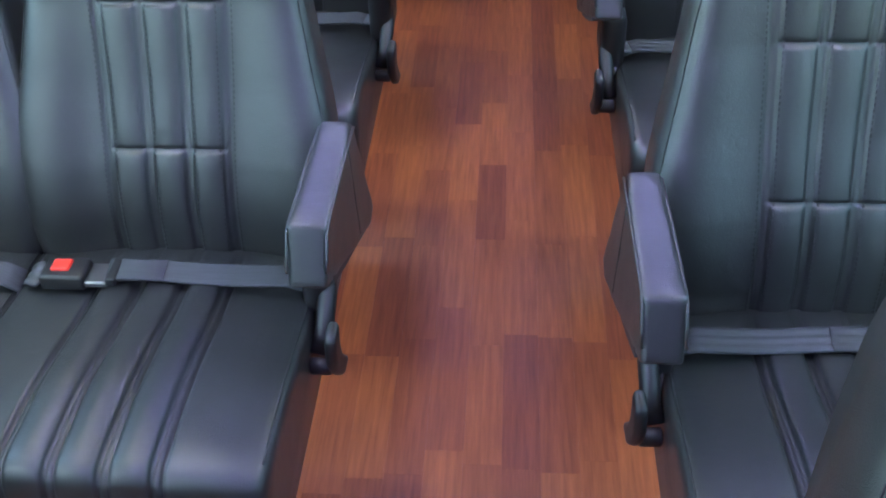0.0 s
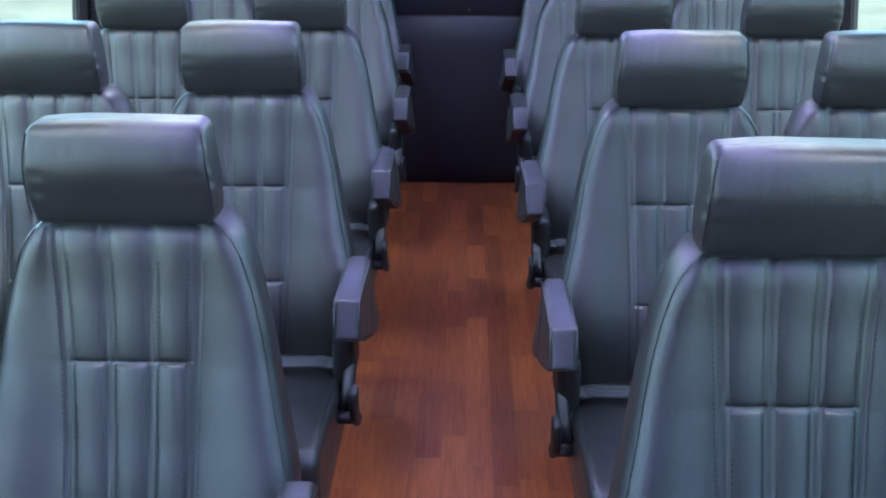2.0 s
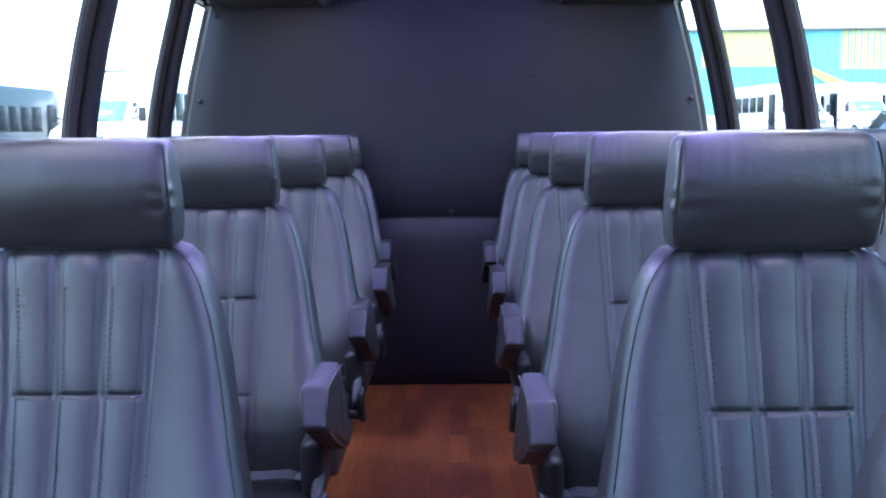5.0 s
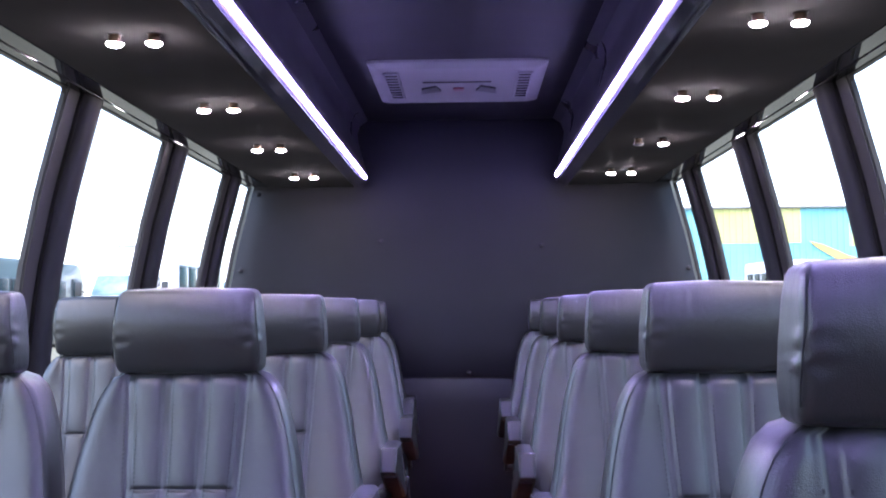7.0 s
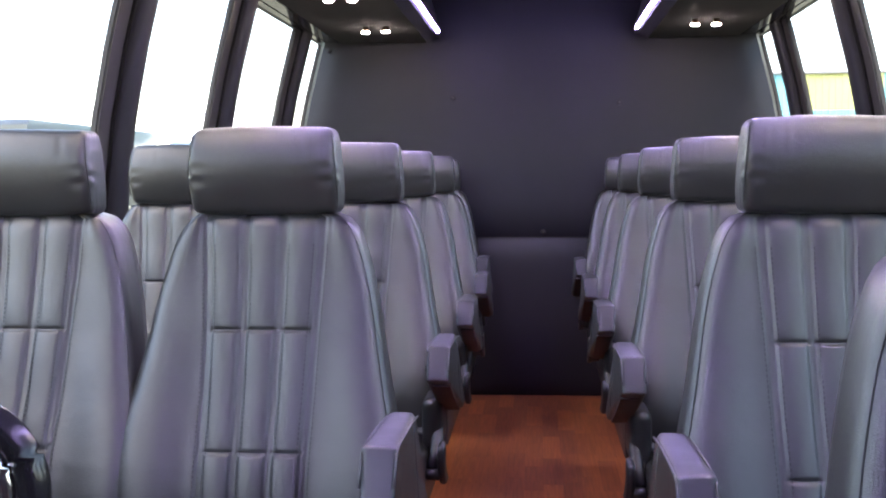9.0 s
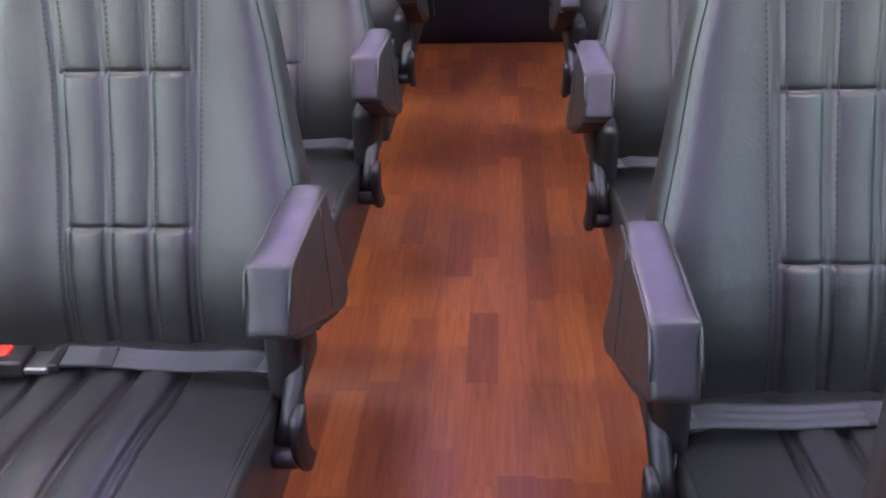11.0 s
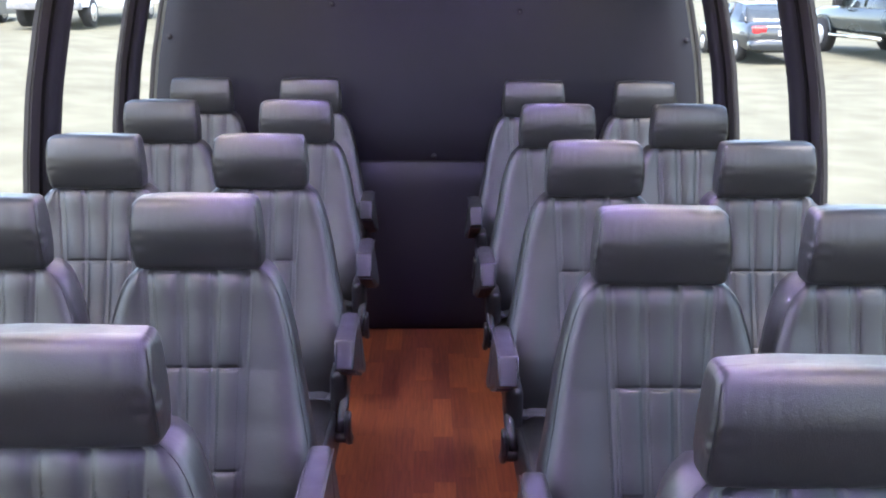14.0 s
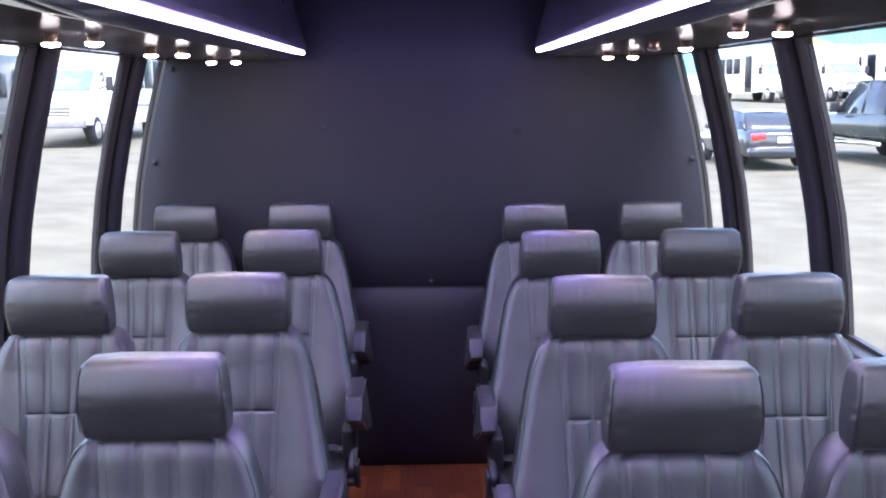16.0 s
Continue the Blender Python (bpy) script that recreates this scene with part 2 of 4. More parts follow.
def disc(r, depth, at, axis="z", n=24, bevel=0.0, r2=None):
    """A round plate or drum from at along the axis."""
    r2 = r if r2 is None else r2
    rows = []
    for rr, h in ((r - bevel, 0), (r, bevel), (r2, depth - bevel), (r2 - bevel, depth)):
        ring = []
        for k in range(n):
            c, s = math.cos(2 * math.pi * k / n) * rr, math.sin(2 * math.pi * k / n) * rr
            ring.append({"z": (c, s, h), "y": (c, h, s), "x": (h, c, s)}[axis])
        rows.append([Vector(p) + Vector(at) for p in ring])
    return capped(rows)


def slab(x0, x1, y0, y1, z0, z1, bevel=0.004):
    return rbox((x1 - x0) / 2, (y1 - y0) / 2, (z1 - z0) / 2, bevel, 1, 1, 1, None, ((x0 + x1) / 2, (y0 + y1) / 2, (z0 + z1) / 2))


def lerp(x, xs, ys):
    return float(np.interp(x, xs, ys))


def smooth01(x):
    x = max(0.0, min(1.0, x))
    return x * x * (3 - 2 * x)


# ---- the bus body ----
REAR_Y, FRONT_Y = 4.66, -2.3
CEIL_Z = 2.01
SILL_Z, HEAD_Z = 0.84, 1.712


def wall_x(z):
    """Half the inner width of the body at a height: upright below, leaning in above the sill."""
    return lerp(z, (0, 0.8, 1.0, 1.2, 1.42, 1.67, 1.85, 2.05), (1.19, 1.19, 1.175, 1.15, 1.105, 1.04, 0.985, 0.90))


def body_strip(side, y0, y1, z0, z1, inset=0.0, thick=0.05):
    """A piece of side wall that follows the lean of the body."""
    n = max(2, int((z1 - z0) / 0.06))
    zs = [z0 + (z1 - z0) * i / n for i in range(n + 1)]
    ring = [(side * (wall_x(z) - inset), z) for z in zs] + [(side * (wall_x(z) + thick), z) for z in reversed(zs)]
    return prism(ring, "y", y0, y1)


floor = part("floor", slab(-1.24, 1.24, FRONT_Y, REAR_Y + 0.1, -0.06, -0.004), FLOOR_WOOD)
tagged(floor, "red-brown wood strip floor of the bus", "floor", kind="structure")

underbody = part("wall_underbody", slab(-1.16, 1.16, FRONT_Y + 0.05, REAR_Y + 0.05, -1.12, -0.064, 0.02), FRAME_STEEL)
tagged(underbody, "plain dark underbody that carries the bus floor", "underbody", kind="structure")

# The first bay is unseen, opened to let more daylight onto the front seats.
PILLARS = [-1.48, -0.55, 0.38, 1.31, 2.24, 3.165, 4.09]
for side, sname in ((-1, "left"), (1, "right")):
    w = part("wall_" + sname, body_strip(side, FRONT_Y, REAR_Y, 0.0, SILL_Z), SIDE_VINYL)
    tagged(w, "dark grey vinyl lower side wall of the bus", "wall", kind="structure")
    sharp(w)
    h = part("header_" + sname, body_strip(side, FRONT_Y, REAR_Y, HEAD_Z, 2.04), PILLAR_VINYL)
    tagged(h, "dark header rail above the bus windows", "trim", kind="structure")
    sharp(h)
    # flat glossy strip between the lamp panel and the header, with a raised lip on its outer edge
    strip = [(0.932, 1.694), (0.936, 1.690), (0.990, 1.690), (0.991, 1.687), (0.997, 1.687), (0.998, 1.692), (1.045, 1.692), (1.045, 1.76), (0.932, 1.76)]
    c = part("trim_" + sname, prism([(side * x, z) for x, z in strip], "y", FRONT_Y, REAR_Y - 0.02), GLOSS_STRIP)
    tagged(c, "glossy black trim strip above the windows", "trim", kind="structure")
    sharp(c, 25)
    k = part("sill_" + sname, rbox(0.035, (REAR_Y - FRONT_Y) / 2 - 0.02, 0.015, 0.01, 1, 2, 1, None, (side * 1.165, (REAR_Y + FRONT_Y) / 2, SILL_Z + 0.012)), SIDE_VINYL)
    tagged(k, "dark grey window sill ledge", "trim", kind="structure")

    for i, s in enumerate(PILLARS):
        # rounded upholstered pillar, proud of the wall
        rows = []
        n = 16
        y0, y1 = s + 0.165, s + 0.270
        for q in range(n + 1):
            z = SILL_Z + (HEAD_Z + 0.03 - SILL_Z) * q / n
            ring = []
            for a in range(13):
                th = math.pi * a / 12
                ring.append((side * (wall_x(z) - 0.044 * math.sin(th) ** 0.6), (y0 + y1) / 2 - (y1 - y0) / 2 * math.cos(th), z))
            ring += [(side * (wall_x(z) + 0.03), y1, z), (side * (wall_x(z) + 0.03), y0, z)]
            rows.append(ring)
        p = part("pillar_" + sname, capped(rows), PILLAR_VINYL)
        # Near-black strip along the narrow gap between window frame and pillar.
        gap = prism([(side * (wall_x(z) - k), z) for k, zz in ((0.012, 0), (-0.02, 1)) for z in ([SILL_Z + (HEAD_Z - SILL_Z) * q / 12 for q in range(13)] if not zz else [SILL_Z + (HEAD_Z - SILL_Z) * q / 12 for q in range(12, -1, -1)])], "y", s + 0.151, s + 0.166)
        part("gap_seal", gap, GAP_BLACK, p, "black strip along the gap beside the pillar")
        tagged(p, "dark grey padded window pillar", "pillar", group="window pillars", kind="structure")
        sharp(p, 60)

    # Unseen front bay, walled up to keep its daylight off the backrests.
    fill = part("wall_entrance_" + sname, body_strip(side, FRONT_Y, PILLARS[0] + 0.10, SILL_Z, HEAD_Z), SIDE_VINYL)
    tagged(fill, "plain unseen side wall that keeps out front daylight", "wall", kind="structure")
    for i, s in enumerate(PILLARS):
        y0 = s + 0.235
        y1 = PILLARS[i + 1] + 0.150 if i + 1 < len(PILLARS) else REAR_Y + 0.12
        win = empty("window_%d" % (i + 1 + (8 if side > 0 else 0)), "tinted bus side window in a black frame", "window", "side windows", "structure")
        fw = 0.076
        n = 12
        ycs = (y0, y1)
        # pane
        zs = [SILL_Z + (HEAD_Z - SILL_Z) * q / n for q in range(n + 1)]
        bm = grid([[(side * (wall_x(z) + 0.010), y, z) for y in ycs] for z in zs])
        pane = part("pane", bm, PANE, win)
        pane.visible_shadow = False
        # frame: two stiles and two rails that follow the lean
        for nm, ya, yb in (("window_frame", y0, y0 + 0.03), ("window_frame", y1 - fw, y1)):
            f = part(nm, body_strip(side, ya, yb, SILL_Z, HEAD_Z + 0.01, 0.006, 0.014), WINDOW_FRAME, win)
            sharp(f)
            g = part("rubber_gasket", body_strip(side, ya - 0.006 if ya > y0 else yb, ya if ya > y0 else yb + 0.006, SILL_Z, HEAD_Z, 0.001, 0.013), RUBBER, win)
            sharp(g)
        for za, zb in ((SILL_Z, SILL_Z + 0.04), (HEAD_Z - 0.022, HEAD_Z + 0.004)):
            f = part("window_frame", body_strip(side, y0 + 0.031, y1 - fw - 0.001, za, zb, 0.004, 0.013), WINDOW_FRAME, win)
            sharp(f)
        # rounded upper corners of the opening
        for yc, d in ((y0 + 0.030, 1), (y1 - fw, -1)):
            r = 0.035
            zt = HEAD_Z - 0.021
            pts = [(yc, zt)] + [(yc + d * (r - r * math.sin(a)), zt - (r - r * math.cos(a))) for a in [q * math.pi / 2 / 6 for q in range(7)]]
            ring = lambda off: [(side * (wall_x(z) + off), y, z) for y, z in pts]
            part("corner", capped([ring(-0.003), ring(0.009)]), WINDOW_FRAME, win, smooth=False)

    # overhead lamp panel, chamfer and valance
    prof = [(0.93, 1.690), (0.510, 1.684), (0.505, 1.687), (0.462, 1.703), (0.456, 1.709), (0.4545, 1.719), (0.93, 1.719)]
    v = part("ceiling_shelf_" + sname, prism([(side * x, z) for x, z in prof], "y", FRONT_Y + 0.3, REAR_Y - 0.003), GLOSS_PANEL)
    tagged(v, "glossy dark overhead panel along the side of the bus", "ceiling panel", kind="structure")
    sharp(v, 25)
    prof = [(0.4540, 1.721), (0.452, 1.735), (0.470, 1.80), (0.497, 1.90), (0.500, 1.945), (0.485, 1.985), (0.450, 2.006), (0.44, 2.03), (0.60, 2.03), (0.60, 1.721)]
    v = part("ceiling_valance_" + sname, prism([(side * x, z) for x, z in prof], "y", FRONT_Y + 0.3, REAR_Y - 0.003), VALANCE)
    tagged(v, "dark curved ceiling valance above the strip light", "ceiling panel", kind="structure")
    sharp(v, 25)
    ch = prism([(side * x, z) for x, z in ((0.512, 1.6815), (0.503, 1.6815), (0.464, 1.699), (0.464, 1.704), (0.512, 1.688))], "y", FRONT_Y + 0.31, REAR_Y - 0.005)
    ch = part("trim_chamfer_" + sname, ch, GLOSS_TRIM)
    tagged(ch, "glossy black edge trim under the strip light", "trim", kind="structure")
    sharp(ch, 25)

ceiling = part("ceiling", slab(-1.0, 1.0, FRONT_Y, REAR_Y + 0.1, CEIL_Z, CEIL_Z + 0.05), CEILING)
tagged(ceiling, "dark smooth ceiling of the bus", "ceiling", kind="structure")

# rear wall: padded upper panel, darker lower panel
def rear_outline(z0, z1, inset):
    zs = [z0 + (z1 - z0) * i / 14 for i in range(15)]
    return [(-(wall_x(z) - inset), z) for z in zs] + [(wall_x(z) - inset, z) for z in reversed(zs)]


back = part("wall_rear", prism(rear_outline(0.0, 2.05, 0.03), "y", REAR_Y + 0.032, REAR_Y + 0.075), SIDE_VINYL)
tagged(back, "plain dark rear bulkhead of the bus", "wall", kind="structure")


def padded(z0, z1, inset, name, material, bulge, parent):
    rows = []
    nz = 28
    for i in range(nz + 1):
        z = z0 + (z1 - z0) * i / nz
        hw = wall_x(z) - inset
        row = []
        for j in range(49):
            u = -1 + 2 * j / 48
            ez = min(i, nz - i) / 3.0
            ex = min(j, 48 - j) / 2.0
            soft = min(1.0, ez) ** 0.5 * min(1.0, ex) ** 0.5
            row.append((u * hw, REAR_Y + 0.028 - bulge * soft - 0.004 * noise.noise(Vector((u * 2.5, z * 2.2, 3.0))), z))
        rows.append(row)
    bm = grid(rows)
    return part(name, bm, material, parent)


panel = padded(0.762, 2.03, 0.022, "wall_panel_upper", WALL_VINYL, 0.028, None)
tagged(panel, "dark grey vinyl padded rear wall panel with buttons", "wall panel", kind="structure")
low = padded(-0.01, 0.752, 0.0, "wall_panel_lower", WALL_LOWER, 0.026, None)
tagged(low, "near-black vinyl lower rear wall panel", "wall panel", kind="structure")
for x, z in ((-0.393, 1.421), (0.384, 1.391), (-1.074, 1.287), (1.088, 1.275), (0.028, 0.785), (-0.985, 1.655)):
    b = part("button", disc(0.0125, 0.008, (x, REAR_Y - 0.003, z), "y", 20, 0.003), WALL_VINYL)
    b.parent = panel
    part("screw", disc(0.005, 0.004, (x, REAR_Y - 0.0055, z), "y", 12, 0.001), BLACK_PLASTIC, b)

# unseen plain wall behind the camera, closed to keep windscreen daylight out
f = part("wall_front", slab(-1.24, 1.24, FRONT_Y - 0.05, FRONT_Y, 0.0, 2.05), SIDE_VINYL)
tagged(f, "plain unseen front wall that keeps out daylight", "wall", kind="structure")

# ---- light fittings ----
def led_strip(side):
    """A round lit tube between two lips that imitate its violet bloom, clipped into a black channel."""
    x0, z0 = side * 0.4425, 1.7050
    e = empty("led_strip_light", "lit violet-white strip light along the overhead panel", "strip light", "strip lights")
    # Carried on unseen to the front, to brighten the first cushions.
    y0, y1 = -1.90, 4.45
    ring = lambda r: [(r * math.cos(radians(q * 30)), r * math.sin(radians(q * 30))) for q in range(12)]
    rows = [[(x0 + px, y, z0 + pz) for px, pz in ring(r)] for y, r in ((y0, 0.003), (y0 + 0.006, 0.0062), (y1 - 0.006, 0.0062), (y1, 0.003))]
    part("diffuser", capped(rows), LED, e)
    # Added lips whose glow stands in for the bloom around the tube.
    for dx, dz in ((-side * 0.0030, 0.0088), (side * 0.0072, -0.0046)):
        rows = [[(x0 + dx + px, y, z0 + dz + pz) for px, pz in ring(0.0034)] for y in (y0 + 0.002, y1 - 0.001)]
        part("frosted_lip", capped(rows), LED_BLOOM, e, "thin violet glowing lip imitating the strip light's bloom")
    xa, xb = sorted((x0 - side * 0.004, x0 + side * 0.018))
    part("channel", slab(xa, xb, y0 - 0.01, y1 + 0.012, 1.7125, 1.736, 0.002), BLACK_PLASTIC, e)
    for y in (y0 - 0.006, y1 + 0.006):
        part("end_cap", slab(xa, xb, y - 0.004, y + 0.004, 1.699, 1.714, 0.002), BLACK_PLASTIC, e)
    return e


for side in (-1, 1):
    led_strip(side)


def reading_lamp(x, y, lit=True):
    e = empty("reading_lamp", "small round overhead reading lamp, lit" if lit else "small round overhead reading lamp, unlit", "lamp", "reading lamps")
    part("lamp_body", disc(0.0125, 0.021, (0, 0, -0.021), "z", 24, 0.002), STREAK_BRONZE, e, "short lamp body, bronze for the lens's reflected streak")
    # Plate added to stop the lens lighting the panel above it.
    part("collar", disc(0.0183, 0.004, (0, 0, -0.0215), "z", 24, 0.001), STREAK_BRONZE, e)
    part("flange", disc(0.016, 0.003, (0, 0, -0.003), "z", 24, 0.001), BLACK_PLASTIC, e)
    rows = []
    for q in range(5):
        a = q / 4 * math.pi / 2
        rr, zz = 0.0175 * math.cos(a) + 0.0005, -0.021 - 0.007 * math.sin(a)
        rows.append([(rr * math.cos(k * 2 * math.pi / 18), rr * math.sin(k * 2 * math.pi / 18), zz) for k in range(18)])
    part("lens", capped(rows), BULB if lit else VENT_PLASTIC, e)
    e.matrix_world = pose(x, y, 1.6875)
    return e


# The foremost pair on each side is unseen, added to light the front cushions.
for y in (0.98, 1.76, 2.535, 3.31, 4.125):
    for x in (-0.722, -0.637):
        reading_lamp(x, y)
for y in (0.90, 1.68, 2.455, 3.288, 4.10):
    for x in (0.628, 0.714):
        reading_lamp(x + 0.021 * smooth01((y - 2.455) / 1.65), y, not (3 < y < 4 and x < 0.7))


def air_vent():
    e = empty("ceiling_air_vent", "grey plastic ceiling air conditioning vent cover", "air vent")
    hx, hy = 0.337, 0.371
    rows = []
    for k, z in ((1.0, 0.0), (1.0, -0.010), (0.985, -0.014), (0.90, -0.024), (0.87, -0.026)):
        ring = []
        for cx, cy, a0 in ((1, 1, 0), (-1, 1, 90), (-1, -1, 180), (1, -1, 270)):
            for a in range(4):
                th = radians(a0 + a * 30)
                r = 0.02
                ring.append((k * (cx * (hx - r)) + r * math.cos(th), k * (cy * (hy - r)) + r * math.sin(th), z))
        rows.append(ring)
    b = part("cover", capped(rows), VENT_PLASTIC, e)
    sharp(b, 30)
    for x in (-1, 1):
        part("louvre_frame", slab(x * 0.255 - 0.03, x * 0.255 + 0.03, -0.27, 0.20, -0.033, -0.025, 0.003), VENT_PLASTIC, e)
        for q in range(9):
            part("louvre", slab(x * 0.255 - 0.022, x * 0.255 + 0.022, -0.25 + q * 0.05, -0.232 + q * 0.05, -0.037, -0.032, 0.002), BLACK_PLASTIC, e)
        bm = prism([(x * 0.07, 0.06), (x * 0.155, 0.115), (x * 0.15, 0.02), (x * 0.09, -0.03)], "z", -0.032, -0.025)
        part("air_outlet", bm, BLACK_PLASTIC, e, smooth=False)
    part("slot", slab(-0.14, 0.13, -0.10, -0.085, -0.030, -0.024, 0.002), BLACK_PLASTIC, e)
    part("control_badge", slab(-0.022, 0.022, 0.01, 0.07, -0.031, -0.025, 0.003), mat("badge", (0.12, 0.02, 0.03), (0.16, 0.03, 0.04), 0.4, bump=0), e, "dark red badge")
    e.matrix_world = pose(0.0, 3.776, CEIL_Z)
    return e


air_vent()

# ---- seats ----
SEAM_X = (-0.089, -0.030, 0.030, 0.089)


def back_front(z):
    return lerp(z, (0.38, 0.44, 0.48, 0.52, 0.56, 0.60, 0.65, 0.70, 0.80, 0.90, 1.0), (-0.135, -0.143, -0.145, -0.143, -0.135, -0.121, -0.099, -0.077, -0.042, -0.014, 0.004))


def back_half(z):
    return lerp(z, (0.38, 0.42, 0.46, 0.50, 0.54, 0.58, 0.61, 0.635, 0.66, 0.685, 0.71, 0.75, 0.79, 0.83, 0.87, 0.90, 0.925, 0.945, 0.960, 0.972, 0.982, 0.990, 0.997),
                (0.205, 0.212, 0.217, 0.2205, 0.2235, 0.2255, 0.2255, 0.2235, 0.2195, 0.214, 0.208, 0.2, 0.1925, 0.1855, 0.1770, 0.1695, 0.162, 0.155, 0.148, 0.139, 0.128, 0.114, 0.090))


FLUTE = 0.0068


def back_taper(z, hw):
    """How the seams draw together towards the cushion."""
    return min(lerp(z, (0.4, 0.62, 0.8, 1.0), (0.90, 0.92, 0.97, 1.08)), (hw - 0.016) / EDGE)


def back_roll(z, hw, taper):
    """The radius of the rolled outer edge."""
    return min(lerp(z, (0.40, 0.60, 0.72, 0.85, 1.0), (0.036, 0.038, 0.033, 0.026, 0.023)), 0.8 * (hw - EDGE * taper))


def bolster(z):
    """How far the side bolsters stand forward of the fluted panel."""
    return 0.003 + 0.011 * smooth01((0.84 - z) / 0.22) * (0.55 + 0.45 * smooth01((z - 0.40) / 0.16))


def seam_dip(s, w=0.0021):
    """Twin stitched grooves with a flat band between them."""
    d = 0.0
    for c in SEAM_X:
        for o in (-0.0052, 0.0052):
            d += math.exp(-((s - c - o) / w) ** 2)
        if abs(s - c) < 0.0052:
            d += 0.35
    return d


def columns():
    cs = set()
    for c in SEAM_X:
        for o in (-0.013, -0.0095, -0.0075, -0.0052, -0.003, 0.0, 0.003, 0.0052, 0.0075, 0.0095, 0.013):
            cs.add(round(c + o, 5))
    for c in (-0.0595, 0.0, 0.0595, -0.074, 0.074, -0.045, 0.045, -0.015, 0.015):
        cs.add(round(c, 5))
    return sorted(cs)


COLS = columns()
EDGE = COLS[-1]


def backrest_mesh():
    zs = [0.38 + 0.617 * i / 40 for i in range(41)]
    for zc in (0.802, 0.619):
        zs += [zc + o for o in (-0.03, -0.02, -0.012, -0.007, -0.004, -0.002, 0.0, 0.002, 0.004, 0.008, 0.014, 0.022, 0.03)]
    zs = sorted({round(z, 4) for z in zs})
    rows = []
    for z in zs:
        hw, yf = back_half(z), back_front(z)
        taper = back_taper(z, hw)
        r = back_roll(z, hw, taper)
        fwd = bolster(z)
        u = max(0.0, min(1.0, (z - 0.962) / 0.036))
        top = 1 - math.sqrt(1 - 0.98 * u * u)
        ring = []
        side_n = 8
        # from the left rounded edge over the front to the right edge
        xs = []
        for q in range(side_n):
            xs.append(-hw + r + (hw - r - EDGE * taper) * q / side_n)
        for s in COLS:
            xs.append(s * taper)
        for q in range(side_n):
            xs.append(EDGE * taper + (hw - r - EDGE * taper) * (q + 1) / side_n)
        for q in range(5):
            a = radians(90 - q * 18)
            ring.append((-hw + r - r * math.sin(a), yf - fwd + r - r * math.cos(a) + 0.030 * top))
        for x in xs:
            s = x / taper
            bol = max(0.0, (abs(x) - EDGE * taper) / max(0.01, hw - r - EDGE * taper))
            y = yf - fwd * smooth01(bol / 0.85)
            y += 0.0034 * min(1.0, seam_dip(s))
            # flutes puff between the seams
            if abs(s) < 0.089:
                ph = ((s + 0.089) % 0.0595) / 0.0595
                y -= FLUTE * math.sin(ph * math.pi) ** 0.7
            if abs(s) < 0.089:
                ph = ((s + 0.089) % 0.0595) / 0.0595
                w = min(1.0, 1.6 * math.sin(ph * math.pi))
                for zc in (0.802, 0.619):
                    dz = z - zc
                    y += w * 0.0034 * math.exp(-(dz / 0.0026) ** 2)
                    if dz < 0:
                        y -= w * 0.0024 * math.exp(dz / 0.06) * (1 - math.exp(dz / 0.018))
                    else:
                        y += w * 0.0045 * math.exp(-dz / 0.03)
            y += 0.0015 * noise.noise(Vector((x * 6, z * 5, 1.7)))
            y += 0.030 * top
            ring.append((x, y))
        for q in range(5):
            a = radians(q * 18 + 18)
            ring.append((hw - r + r * math.sin(a), yf - fwd + r - r * math.cos(a) + 0.030 * top))
        t = 0.115 - 0.035 * top
        ring += [(hw, yf + t * 0.6), (hw - 0.012, yf + t), (hw * 0.5, yf + t + 0.014), (0, yf + t + 0.018), (-hw * 0.5, yf + t + 0.014), (-hw + 0.012, yf + t), (-hw, yf + t * 0.6)]
        rows.append([(x, y, z) for x, y in ring])
    # closed crown
    n = len(rows[0])
    last = rows[-1]
    cx = sum(p[0] for p in last) / n
    cy = sum(p[1] for p in last) / n
    for k, dz in ((0.82, 0.006), (0.5, 0.010)):
        rows.append([(cx + (p[0] - cx) * k, cy + (p[1] - cy) * k, p[2] + dz) for p in last])
    return capped(rows)


def backrest_piping(s):
    """A thin welt that follows the rounded outer edge up to the headrest."""
    pts = []
    for i in range(45):
        z = 0.42 + 0.570 * i / 44
        hw = back_half(z)
        taper = back_taper(z, hw)
        r = back_roll(z, hw, taper)
        u = max(0.0, min(1.0, (z - 0.962) / 0.036))
        a = radians(52)
        pts.append((s * (hw - r + (r + 0.0002) * math.sin(a)), back_front(z) - bolster(z) + r - (r + 0.0002) * math.cos(a) + 0.030 * (1 - math.sqrt(1 - 0.98 * u * u)), z))
    return tube(pts, 0.0010, 6)


